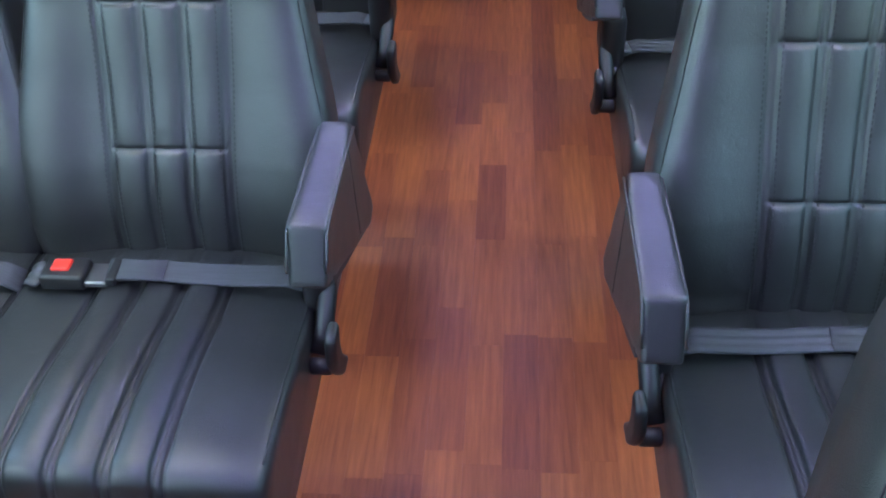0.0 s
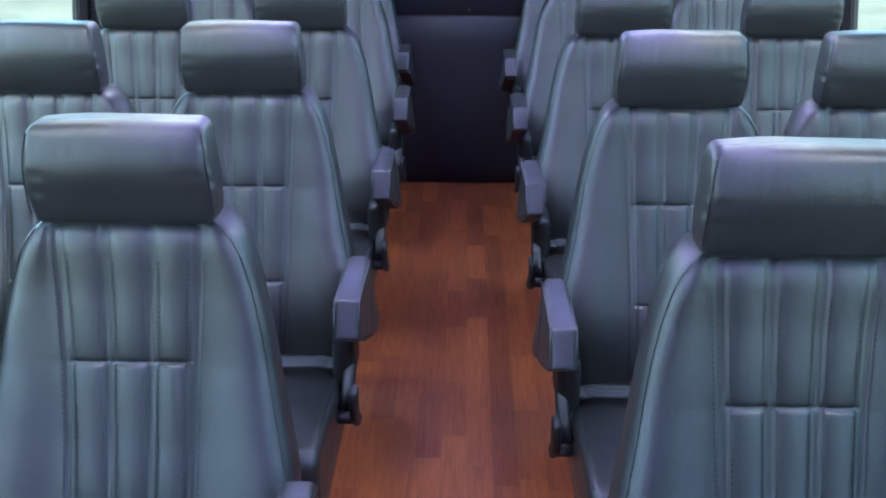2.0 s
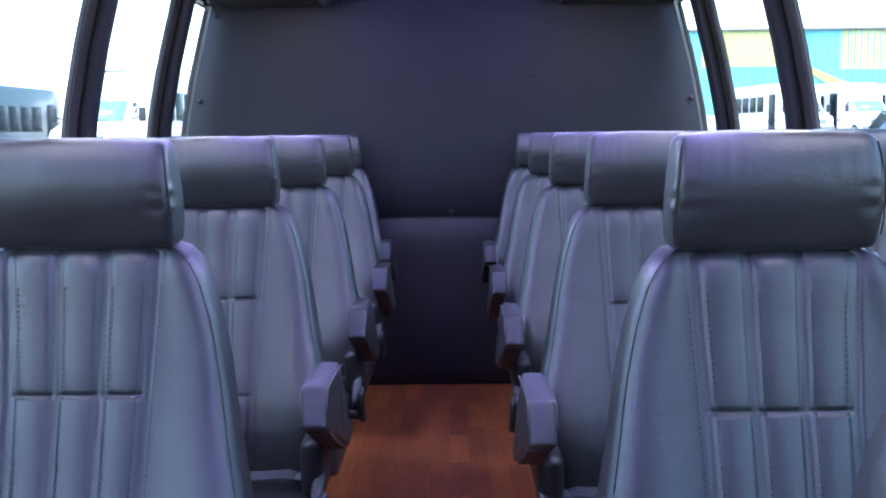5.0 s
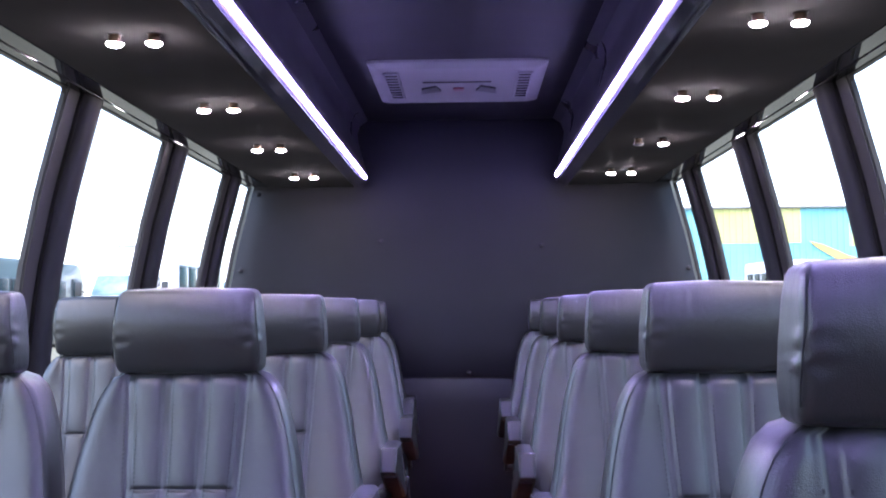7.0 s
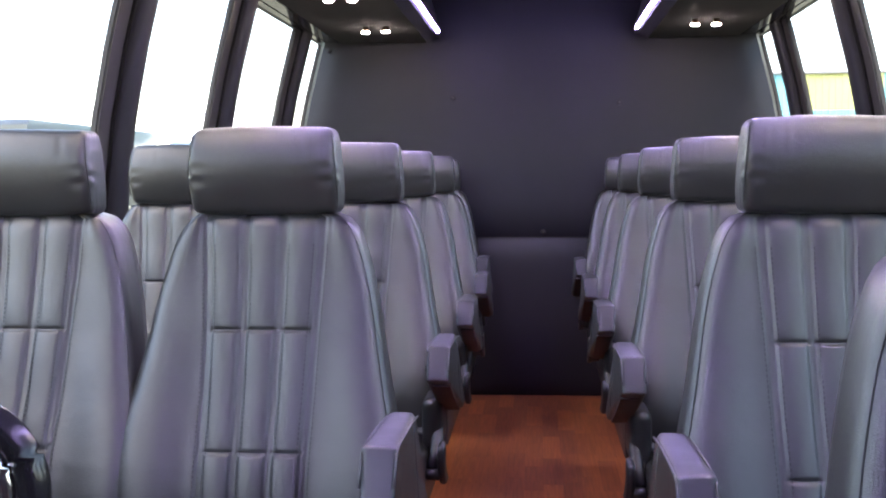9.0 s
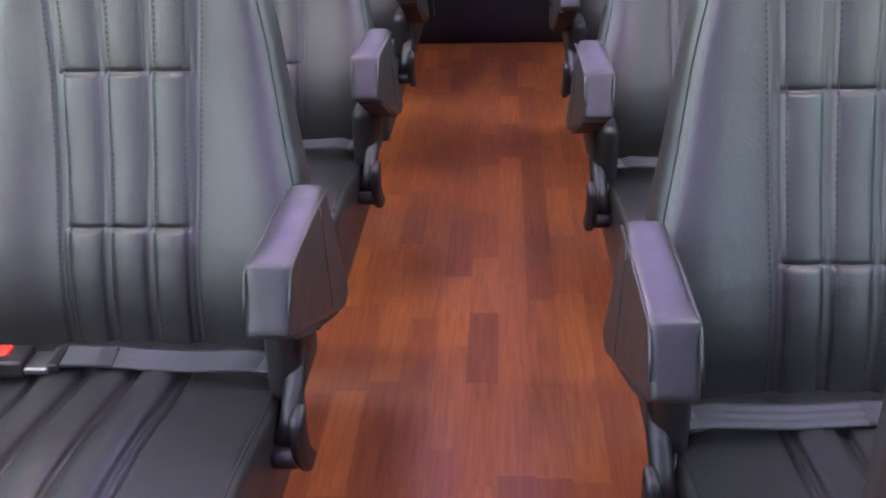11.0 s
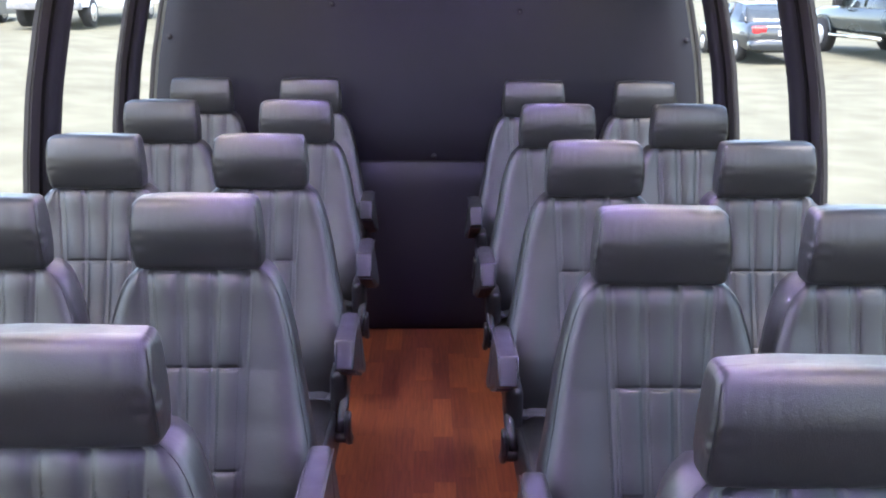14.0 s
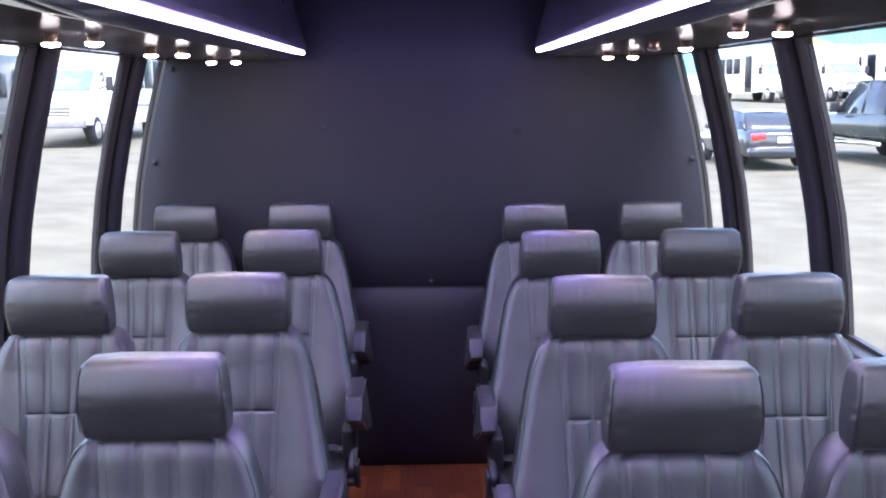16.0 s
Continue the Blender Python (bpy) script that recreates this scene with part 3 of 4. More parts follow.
def stitching_mesh():
    bm = bmesh.new()
    for c in SEAM_X:
        outer = abs(c) > 0.05
        for o in ((-0.0105, 0.0105) if outer else (0.0102,)):
            z = 0.46
            while z < 0.940:
                taper = back_taper(z, back_half(z))
                x = (c + o) * taper
                y = back_front(z) - 0.0006
                if abs(c + o) < 0.089:
                    ph = ((c + o + 0.089) % 0.0595) / 0.0595
                    y -= FLUTE * math.sin(ph * math.pi) ** 0.7
                y += 0.0015 * noise.noise(Vector((x * 6, z * 5, 1.7)))
                dy = back_front(z + 0.004) - back_front(z)
                vs = [bm.verts.new((x + a * 0.0011, y + (dy if b else 0) - h, z + b * 0.0042)) for h in (0.0, 0.0004) for a, b in ((-1, 0), (1, 0), (1, 1), (-1, 1))]
                for q in ((4, 5, 6, 7), (0, 1, 5, 4), (1, 2, 6, 5), (2, 3, 7, 6), (3, 0, 4, 7)):
                    bm.faces.new([vs[t] for t in q])
                z += 0.0072
    return bm


def head_front(k):
    """How far the headrest's face falls back from its plane, at the height k from 0 to 1."""
    return 0.017 * max(0.0, (0.62 - k) / 0.62) ** 1.9 + 0.016 * max(0.0, (k - 0.55) / 0.45) ** 2.2 - 0.003 * (k - 0.5)


HEAD_TAPER = ((0, 0.25, 0.5, 0.8, 1), (0.965, 0.985, 0.975, 0.945, 0.905))


def headrest_mesh():
    def f(v):
        # narrower at the top, the face rolled under at the bottom and softly back at the crown
        k = max(0.0, min(1.0, (v.z + 0.069) / 0.138))
        u = v.x / 0.128
        front = smooth01((0.020 - v.y) / 0.06)
        x = v.x * lerp(k, *HEAD_TAPER)
        y = v.y + front * (head_front(k) - 0.006 * (1 - abs(u) ** 3) * math.sin(k * math.pi) ** 0.8) - (1 - front) * (0.022 + 0.006 * k)
        z = v.z + 0.005 * (1 - u * u) * smooth01(k) - 0.003 * (1 - u * u) * smooth01(1 - k)
        # leather gathered along the side seams and the crown
        near = math.exp(-max(0.0, v.y + 0.050) / 0.022)
        ends = math.sin(v.z * 200 + 9.0 * noise.noise(Vector((v.z * 24, 3.0, 0)))) * max(0.0, 0.5 + noise.noise(Vector((v.z * 16, 5.0, 1.0))) * 1.4)
        if abs(v.x) > 0.112:
            x += (1 if v.x > 0 else -1) * 0.0036 * near * ends
        rim = smooth01((abs(v.x) - 0.085) / 0.035)
        y += front * rim * 0.0022 * ends
        gather = math.sin(v.x * 330 + 4.0 * noise.noise(Vector((v.x * 25, 2.0, 0)))) * max(0.0, noise.noise(Vector((v.x * 11, 8.0, 0))) + 0.3)
        y += front * 0.0022 * smooth01((k - 0.5) / 0.3) * smooth01((abs(v.x) - 0.03) / 0.06) * gather
        y += 0.0010 * noise.noise(Vector((v.x * 14, v.y * 12, v.z * 12)))
        z += 0.0018 * noise.noise(Vector((v.x * 15 + 7, v.y * 18, v.z * 9)))
        return Vector((x, y, z))
    return rbox(0.1265, 0.052, 0.069, 0.0125, 34, 16, 30, f, (0, 0.028, 1.058))


def headrest_piping(s):
    pts = []
    for i in range(33):
        k = 0.13 + 0.80 * i / 32
        pts.append((s * (0.1246 * lerp(k, *HEAD_TAPER)), -0.0220 + head_front(k), 0.989 + 0.138 * k))
    return tube(pts, 0.0012, 6)


def cushion_mesh():
    hx, hy, hz = 0.210, 0.240, 0.055

    def f(v):
        x, y, z = v
        if z > hz - 0.05:
            k = smooth01((z - hz + 0.05) / 0.04)
            s = x
            d = min(1.0, seam_dip(s)) * 0.0085
            if abs(s) < 0.089:
                ph = ((s + 0.089) % 0.0595) / 0.0595
                d -= 0.0110 * math.sin(ph * math.pi) ** 0.7
            z += k * (-d * smooth01((0.20 - y) / 0.08) + 0.010 * (1 - (x / hx) ** 2) + 0.036 * (0.5 - 0.5 * y / hy) + 0.010 * smooth01((y + hy) / 0.14) * smooth01((0.08 - y) / 0.16) + 0.003 * noise.noise(Vector((x * 8, y * 8, 0))))
        if y < -hy + 0.03:
            s = x
            d = min(1.0, seam_dip(s)) * 0.004
            y += d - 0.008 * (1 - (x / hx) ** 2)
        return Vector((x, y, z))
    # a finer sheet across x so that the seams have their grooves
    xs = [-hx, -hx + 0.0015, -hx + 0.005, -hx + 0.010, -hx + 0.018, -0.16, -0.14, -0.12] + [c for c in COLS] + [0.12, 0.14, 0.16, hx - 0.018, hx - 0.010, hx - 0.005, hx - 0.0015, hx]
    xs = sorted(set(round(x, 5) for x in xs))
    prof = []
    r = 0.036
    # profile in y, z from the lower front, over the top, to the rear
    for i in range(6):
        prof.append((-hy, -hz + (2 * hz - r) * i / 5))
    for i in range(1, 7):
        a = math.pi / 2 * i / 6
        prof.append((-hy + r - r * math.cos(a), hz - r + r * math.sin(a)))
    for i in range(1, 22):
        prof.append((-hy + r + (2 * hy - 2 * r) * i / 21, hz))
    for i in range(1, 6):
        a = math.pi / 2 * i / 5
        prof.append((hy - r + r * math.sin(a), hz - r + r * math.cos(a)))
    prof.append((hy, -hz))
    rows = []
    cy, cz = 0.0, -0.01
    for x in xs:
        e = max(0.0, (abs(x) - (hx - 0.018)) / 0.018)
        shrink = 0.018 * (1 - math.sqrt(max(0.0, 1 - e * e)))
        row = []
        for y, z in prof:
            yy = y - math.copysign(min(shrink, abs(y)), y) if abs(y) > hy - 0.05 else y
            zz = z - shrink if z > 0 else z
            row.append(f(Vector((x, yy, zz))))
        rows.append(row)
    bm = grid([[p for p in row] for row in rows], closed=True)
    bm.verts.ensure_lookup_table()
    n = len(prof)
    bm.faces.new([bm.verts[i] for i in range(n)])
    bm.faces.new([bm.verts[len(bm.verts) - n + i] for i in range(n)])
    for v in bm.verts:
        v.co += Vector((0, -0.357, 0.407))
    return bm


def cushion_piping(s):
    pts = []
    for i in range(25):
        y = -0.205 + 0.425 * i / 24
        pts.append((s * 0.2010, y - 0.357, 0.372 + 0.0885 + 0.036 * (0.5 - 0.5 * y / 0.240) + 0.010 * smooth01((y + 0.240) / 0.14) * smooth01((0.08 - y) / 0.16) + 0.003 * noise.noise(Vector((s * 1.608, y * 8, 0)))))
    return tube(pts, 0.0018, 6)


def arm_side(y, z):
    """How far the arm's outer face stands out: it flares towards the floor and draws in at the rear."""
    low = max(0.0, (0.700 - z) / 0.16)
    return 0.011 * low * smooth01((y + 0.46) / 0.20) - 0.007 * smooth01((y + 0.24) / 0.11) * (1 - min(1.0, low))


def armrest_mesh(side):
    """A boxy padded arm with sewn edges: flat top, upright front, underside that falls to the rear."""
    def f(v):
        u, k = (v.y / 0.14 + 1) / 2, (v.z / 0.06 + 1) / 2
        y = (-0.4385 + 0.0295 * k) * (1 - u) + (-0.124 - 0.026 * k) * u
        top = 0.7075 - 0.008 * u - 0.012 * smooth01((u - 0.90) / 0.10)
        bottom = 0.643 - 0.128 * u + 0.018 * smooth01((u - 0.86) / 0.14)
        z = bottom + (top - bottom) * k
        w = (v.x + 0.0225) / 0.045
        x = v.x + w * arm_side(y, z) + 0.0009 * noise.noise(Vector((y * 32, z * 32, v.x * 9)))
        z += 0.0010 * noise.noise(Vector((y * 25, v.x * 30, 4.0))) + 0.0012 * (1 - (v.x / 0.0225) ** 2) * smooth01((k - 0.7) / 0.3)
        return Vector((side * x, y, z))
    return rbox(0.0225, 0.14, 0.06, 0.0075, 4, 20, 10, f)


def armrest_seam(side, y):
    """The upright seam across the outer face."""
    pts = []
    for i in range(9):
        z, yy = 0.696 - 0.118 * i / 8, y - 0.012 * i / 8
        pts.append((side * (0.0222 + arm_side(yy, z)), yy, z))
    return tube(pts, 0.0014, 6)


def armrest_edge(side, s):
    """The welt along an upper edge and down the front."""
    pts = [(side * s * 0.0222, y, z) for y, z in ((-0.175, 0.6945), (-0.24, 0.6995), (-0.32, 0.7025), (-0.395, 0.7035), (-0.410, 0.6995), (-0.424, 0.679), (-0.434, 0.662))]
    return tube(pts, 0.0019, 6)


def seat(side, arm, name="passenger_seat"):
    """A reclining coach seat facing -y. side: +1 if its aisle lies towards +x. arm: with the aisle armrest."""
    label = "dark grey fluted leather bus seat with " + ("padded aisle armrest" if arm else "headrest beside the window")
    e = empty(name, label, "seat", "passenger seats")
    b = part("backrest", backrest_mesh(), LEATHER, e)
    part("piping", backrest_piping(-1), PIPING, b)
    part("piping", backrest_piping(1), PIPING, b)
    tagged(part("stitching", stitching_mesh(), THREAD, b, smooth=False), "sewn thread along the seams, darkened for the shaded stitch holes", kind="stuff")
    h = part("headrest", headrest_mesh(), LEATHER, e, "plump dark leather headrest")
    part("piping", headrest_piping(-1), PIPING, h)
    part("piping", headrest_piping(1), PIPING, h)
    cu = part("seat_cushion", cushion_mesh(), LEATHER, e)
    part("piping", cushion_piping(-1), PIPING, cu)
    part("piping", cushion_piping(1), PIPING, cu)
    # lap belt across the fold between back and cushion
    belt = part("lap_belt", belt_mesh(side), WEBBING, e, "grey ribbed webbing lap belt")
    part("belt_tongue", rbox(0.016, 0.022, 0.005, 0.004, 1, 1, 1, None, (-side * 0.085, -0.238, 0.496)), STEEL, belt)
    bk = part("buckle", rbox(0.031, 0.023, 0.012, 0.006, 2, 2, 1, None, (-side * 0.130, -0.238, 0.498)), BLACK_PLASTIC, e, "black plastic belt buckle")
    part("release_button", rbox(0.013, 0.012, 0.005, 0.003, 1, 1, 1, None, (-side * 0.135, -0.235, 0.5085)), RED, bk, "red release button")
    part("adjuster", rbox(0.007, 0.025, 0.006, 0.003, 1, 2, 1, None, (-side * 0.064, -0.234, 0.500)), BLACK_PLASTIC, belt, "black belt adjuster")
    part("belt_fold", strap([(-side * 0.066, -0.233, 0.5035), (-side * 0.03, -0.233, 0.5030), (side * 0.004, -0.231, 0.5010)], 0.0205, 0.0014), WEBBING, belt)
    part("lap_belt", strap([(-side * 0.162, -0.236, 0.490), (-side * 0.185, -0.222, 0.486), (-side * 0.205, -0.20, 0.462)], 0.020), WEBBING, e)
    # understructure
    part("seat_frame", rbox(0.160, 0.20, 0.046, 0.012, 1, 1, 1, None, (0, -0.33, 0.300)), FRAME_STEEL, e)
    for y in (-0.46, -0.17):
        part("leg", tube([(-side * 0.10, y, 0.255), (-side * 0.10, y, 0.012)], 0.018, 10), FRAME_STEEL, e)
    part("foot_rail", rbox(0.022, 0.20, 0.008, 0.005, 1, 1, 1, None, (-side * 0.10, -0.315, 0.008)), FRAME_STEEL, e)
    if arm:
        ax = side * 0.2455
        a = part("armrest", armrest_mesh(side), LEATHER, e, "boxy padded leather armrest with a flat top")
        a.matrix_basis = pose(ax, 0, 0)
        sharp(a, 60)
        part("seam", armrest_seam(side, -0.232), LEATHER, a)
        for k in (-1, 1):
            part("welt", armrest_edge(side, k), LEATHER, a)
        # Thin piece below the arm, coloured as its shaded underside.
        base = [(-0.405, 0.6365), (-0.33, 0.6005), (-0.24, 0.5645), (-0.165, 0.5355), (-0.165, 0.527), (-0.24, 0.555), (-0.33, 0.591), (-0.409, 0.627)]
        u = part("armrest_base", prism(base, "x", min(-side * 0.014, side * 0.024), max(-side * 0.014, side * 0.024)), ARM_SHADE, a, smooth=False)
        # pivot boot under the arm, the curved bar and the lever with its pad
        part("pivot_boot", rbox(0.022, 0.066, 0.058, 0.020, 3, 4, 3, None, (side * 0.216, -0.205, 0.515)), BLACK_PLASTIC, e, "black rubber pivot boot")
        part("recline_bar", tube([(side * 0.222, -0.175, 0.545), (side * 0.226, -0.225, 0.520), (side * 0.229, -0.265, 0.490), (side * 0.226, -0.295, 0.455), (side * 0.220, -0.315, 0.432)], 0.013, 10), BLACK_PLASTIC, e)
        lv = part("recline_lever", rbox(0.0080, 0.016, 0.046, 0.0075, 2, 3, 6, lambda v: Vector((v.x, v.y + 8.0 * v.z * v.z, v.z)), (0, 0, 0)), BLACK_PLASTIC, e, "black recline lever")
        lv.matrix_basis = pose(side * 0.244, -0.334, 0.443, 18, 0, side * -6)
        pb = part("pivot_hub", disc(0.012, 0.030, (min(side * 0.210, side * 0.242), -0.330, 0.425), "x", 16, 0.003), BLACK_PLASTIC, lv)
        pb.matrix_parent_inverse = lv.matrix_basis.inverted()
        # the belt's end drapes over the cushion's corner
        part("lap_belt", strap([(side * 0.185, -0.236, 0.497), (side * 0.205, -0.240, 0.493), (side * 0.217, -0.248, 0.478), (side * 0.222, -0.262, 0.445), (side * 0.220, -0.275, 0.400)], 0.020), WEBBING, e)
    return e


def strap(points, half, thick=0.0022):
    """A webbing band lying along points, with raised ribs left to the weave."""
    rows = []
    pts = [Vector(p) for p in points]
    for i, p in enumerate(pts):
        t = (pts[min(i + 1, len(pts) - 1)] - pts[max(i - 1, 0)]).normalized()
        w = Vector((0, -1.0, -0.06)) if abs(t.x) > 0.5 else Vector((0.5, -0.6, 0.6)).normalized()
        w = (w - t * w.dot(t)).normalized()
        nrm = t.cross(w)
        ring = []
        m = 13
        for k in range(m):
            u = -1 + 2 * k / (m - 1)
            ring.append(p + w * half * u + nrm * (thick + 0.0011 * math.cos(u * 9.4)))
        for k in range(m):
            u = 1 - 2 * k / (m - 1)
            ring.append(p + w * half * u - nrm * thick)
        rows.append(ring)
    return capped(rows)


def belt_mesh(side):
    pts = []
    for i in range(15):
        k = i / 14
        x = side * (-0.075 + 0.285 * k)
        pts.append((x, -0.232 + 0.004 * math.sin(k * 5) + 0.012 * smooth01((k - 0.85) / 0.15), 0.497 + 0.003 * math.sin(k * 7 + 1) - 0.03 * smooth01((k - 0.88) / 0.12)))
    return strap(pts, 0.021)


LEFT_Y, RIGHT_Y, PITCH = 1.30, 1.19, 0.801
# how far single seats stand out of line, by row, for each column
SHIFT = {-0.441: (0, 0, 0, 0, -0.037), -0.888: (0.035, 0.034, 0.015, -0.003, -0.033), 0.426: (0, 0, 0, 0, 0), 0.871: (-0.050, -0.055, -0.007, -0.013, 0)}
for side, xs, y0, first in ((1, (-0.441, -0.888), LEFT_Y, 0), (-1, (0.426, 0.871), RIGHT_Y, -1)):
    for x, arm in zip(xs, (True, False)):
        base = None
        for row in range(first, 5):
            if row < 0 and not arm:
                continue
            m = pose(x + (SHIFT[x][row] if row >= 0 else 0.0), y0 + row * PITCH + (0.03 if row < 0 else 0.0), 0.0)
            if base is None:
                base = seat(side, arm)
                base.matrix_basis = m
            else:
                copy_thing(base, m)

# a paper tag hangs below one lap belt
for ob in scene.objects:
    if ob.name.startswith("passenger_seat") and abs(ob.matrix_basis.translation.x - 0.426) < 0.01 and abs(ob.matrix_basis.translation.y - RIGHT_Y) < 0.01:
        tag_seat = ob
part("care_label", slab(0.012, 0.036, -0.262, -0.2535, 0.482, 0.4835, 0.0006), mat("paper", (0.72, 0.72, 0.70), (0.80, 0.80, 0.78), rough=0.7, bump=0.02), tag_seat, "small white paper care label")

# ---- grab rail by the entrance ----
GLOSS_SLEEVE = mat("gloss_black", (0.006, 0.006, 0.007), (0.012, 0.012, 0.013), rough=0.22, bump=0, rvar=0.04)


def grab_rail():
    e = empty("grab_rail", "curved chrome grab rail with a black sleeve beside the entrance", "grab rail")
    c, y = (-0.386, 0.838), 0.25
    arc = lambda r: [(c[0] + r * math.cos(math.pi * i / 40), y, c[1] + r * math.sin(math.pi * i / 40)) for i in range(41)]

    def hoop(r, low):
        # legs in short steps that grow away from the bow
        legs = [c[1] - (c[1] - low) * (q / 24) ** 1.6 for q in range(24, 0, -1)]
        return [(c[0] + r, y, z) for z in legs] + arc(r) + [(c[0] - r, y, z) for z in reversed(legs)]
    part("rail", tube(hoop(0.038, 0.01), 0.0088, 20), CHROME, e, "chrome inner rail")
    part("sleeve", tube(hoop(0.0565, 0.50), 0.0112, 24), GLOSS_SLEEVE, e, "glossy black sleeve")
    for x in (-0.038, 0.038):
        part("floor_flange", disc(0.030, 0.008, (c[0] + x, y, 0.0), "z", 20, 0.002), CHROME, e)
    return e


grab_rail()


# ---- outside: the yard ----
def ground_z(x, y):
    base = -1.05 + 0.015 * max(-20.0, min(y, 80.0))
    return base + 0.72 * smooth01((y - 36) / 18) * smooth01((x - 6) / 6) + 0.68 * smooth01((-x - 1) / 8) * smooth01((y - 4) / 22) - 0.36 * smooth01((-x - 12) / 3) * smooth01((y - 4) / 22)


def yard():
    bm = bmesh.new()
    axis = [-900, -500, -250, -140, -90] + list(range(-60, 61, 3)) + [75, 100, 140, 250, 500, 900]
    rows = [[(x, y, ground_z(x, y) - 0.0 + (0.05 * noise.noise(Vector((x * 0.13, y * 0.13, 0))) if abs(x) > 5 else 0)) for x in axis] for y in axis + [1500]]
    bm.free()
    return grid(rows)


GRAVEL = mat("gravel", (0.105, 0.100, 0.067), (0.160, 0.154, 0.106), rough=0.95, scale=1.1, grain=14, bump=0.6, spec=0.2)
ground = part("ground", yard(), GRAVEL)
tagged(ground, "pale worn gravel and dirt yard", "ground", kind="structure")

WHITE_PAINT = mat("white_paint", (0.72, 0.73, 0.73), (0.80, 0.80, 0.80), rough=0.25, scale=1.2, bump=0, coat=0.3)
DARK_PAINT = mat("grey_paint", (0.026, 0.033, 0.036), (0.038, 0.046, 0.049), rough=0.35, scale=1.2, bump=0, coat=0.4)
BLACK_PAINT = mat("black_paint", (0.018, 0.022, 0.026), (0.03, 0.034, 0.038), rough=0.2, scale=1.2, bump=0, coat=0.6)
TRUCK_PAINT = mat("truck_paint", (0.026, 0.036, 0.033), (0.040, 0.052, 0.048), rough=0.25, scale=1.2, bump=0, coat=0.3)
CAR_GLASS = mat("vehicle_glass", (0.010, 0.013, 0.015), (0.016, 0.02, 0.022), rough=0.22, bump=0, rvar=0.02, spec=0.10)
WINDSCREEN = mat("windscreen_glass", (0.10, 0.17, 0.19), (0.15, 0.22, 0.24), rough=0.06, bump=0, rvar=0.02, spec=0.8)
TINTED_GLASS = mat("tinted_glass", (0.028, 0.036, 0.037), (0.040, 0.048, 0.050), rough=0.12, bump=0, rvar=0.03, spec=0.6)
TYRE = mat("tyre", (0.012, 0.012, 0.012), (0.022, 0.022, 0.022), rough=0.85, scale=10, bump=0.1)
RIM = mat("rim", (0.5, 0.5, 0.5), (0.65, 0.65, 0.65), rough=0.3, metal=0.8, bump=0)
TAIL_RED = mat("tail_lamp_red", (0.55, 0.012, 0.02), (0.65, 0.03, 0.03), rough=0.15, bump=0, coat=0.5)
HEADLAMP = mat("headlamp", (0.55, 0.56, 0.56), (0.7, 0.7, 0.7), rough=0.12, bump=0, coat=0.6)
GRILLE = mat("grille", (0.06, 0.06, 0.06), (0.1, 0.1, 0.1), rough=0.35, bump=0)
BUMPER = mat("bumper", (0.12, 0.125, 0.13), (0.2, 0.2, 0.2), rough=0.4, bump=0)
PLATE = mat("plate", (0.6, 0.62, 0.6), (0.7, 0.7, 0.7), rough=0.4, bump=0)


def wheel(e, x, y, r, w):
    """A tyre with its rim; y is the outer face's side."""
    s = 1 if y > 0 else -1
    y0 = y - s * w
    t = part("wheel", disc(r, w, (x, min(y, y0), r), "y", 28, 0.035), TYRE, e)
    part("rim", disc(r * 0.60, 0.02, (x, y - 0.005 if s > 0 else y - 0.015, r), "y", 20, 0.006), RIM, t)
    part("hub", disc(r * 0.20, 0.03, (x, y if s > 0 else y - 0.03, r), "y", 14, 0.006), RIM, t)


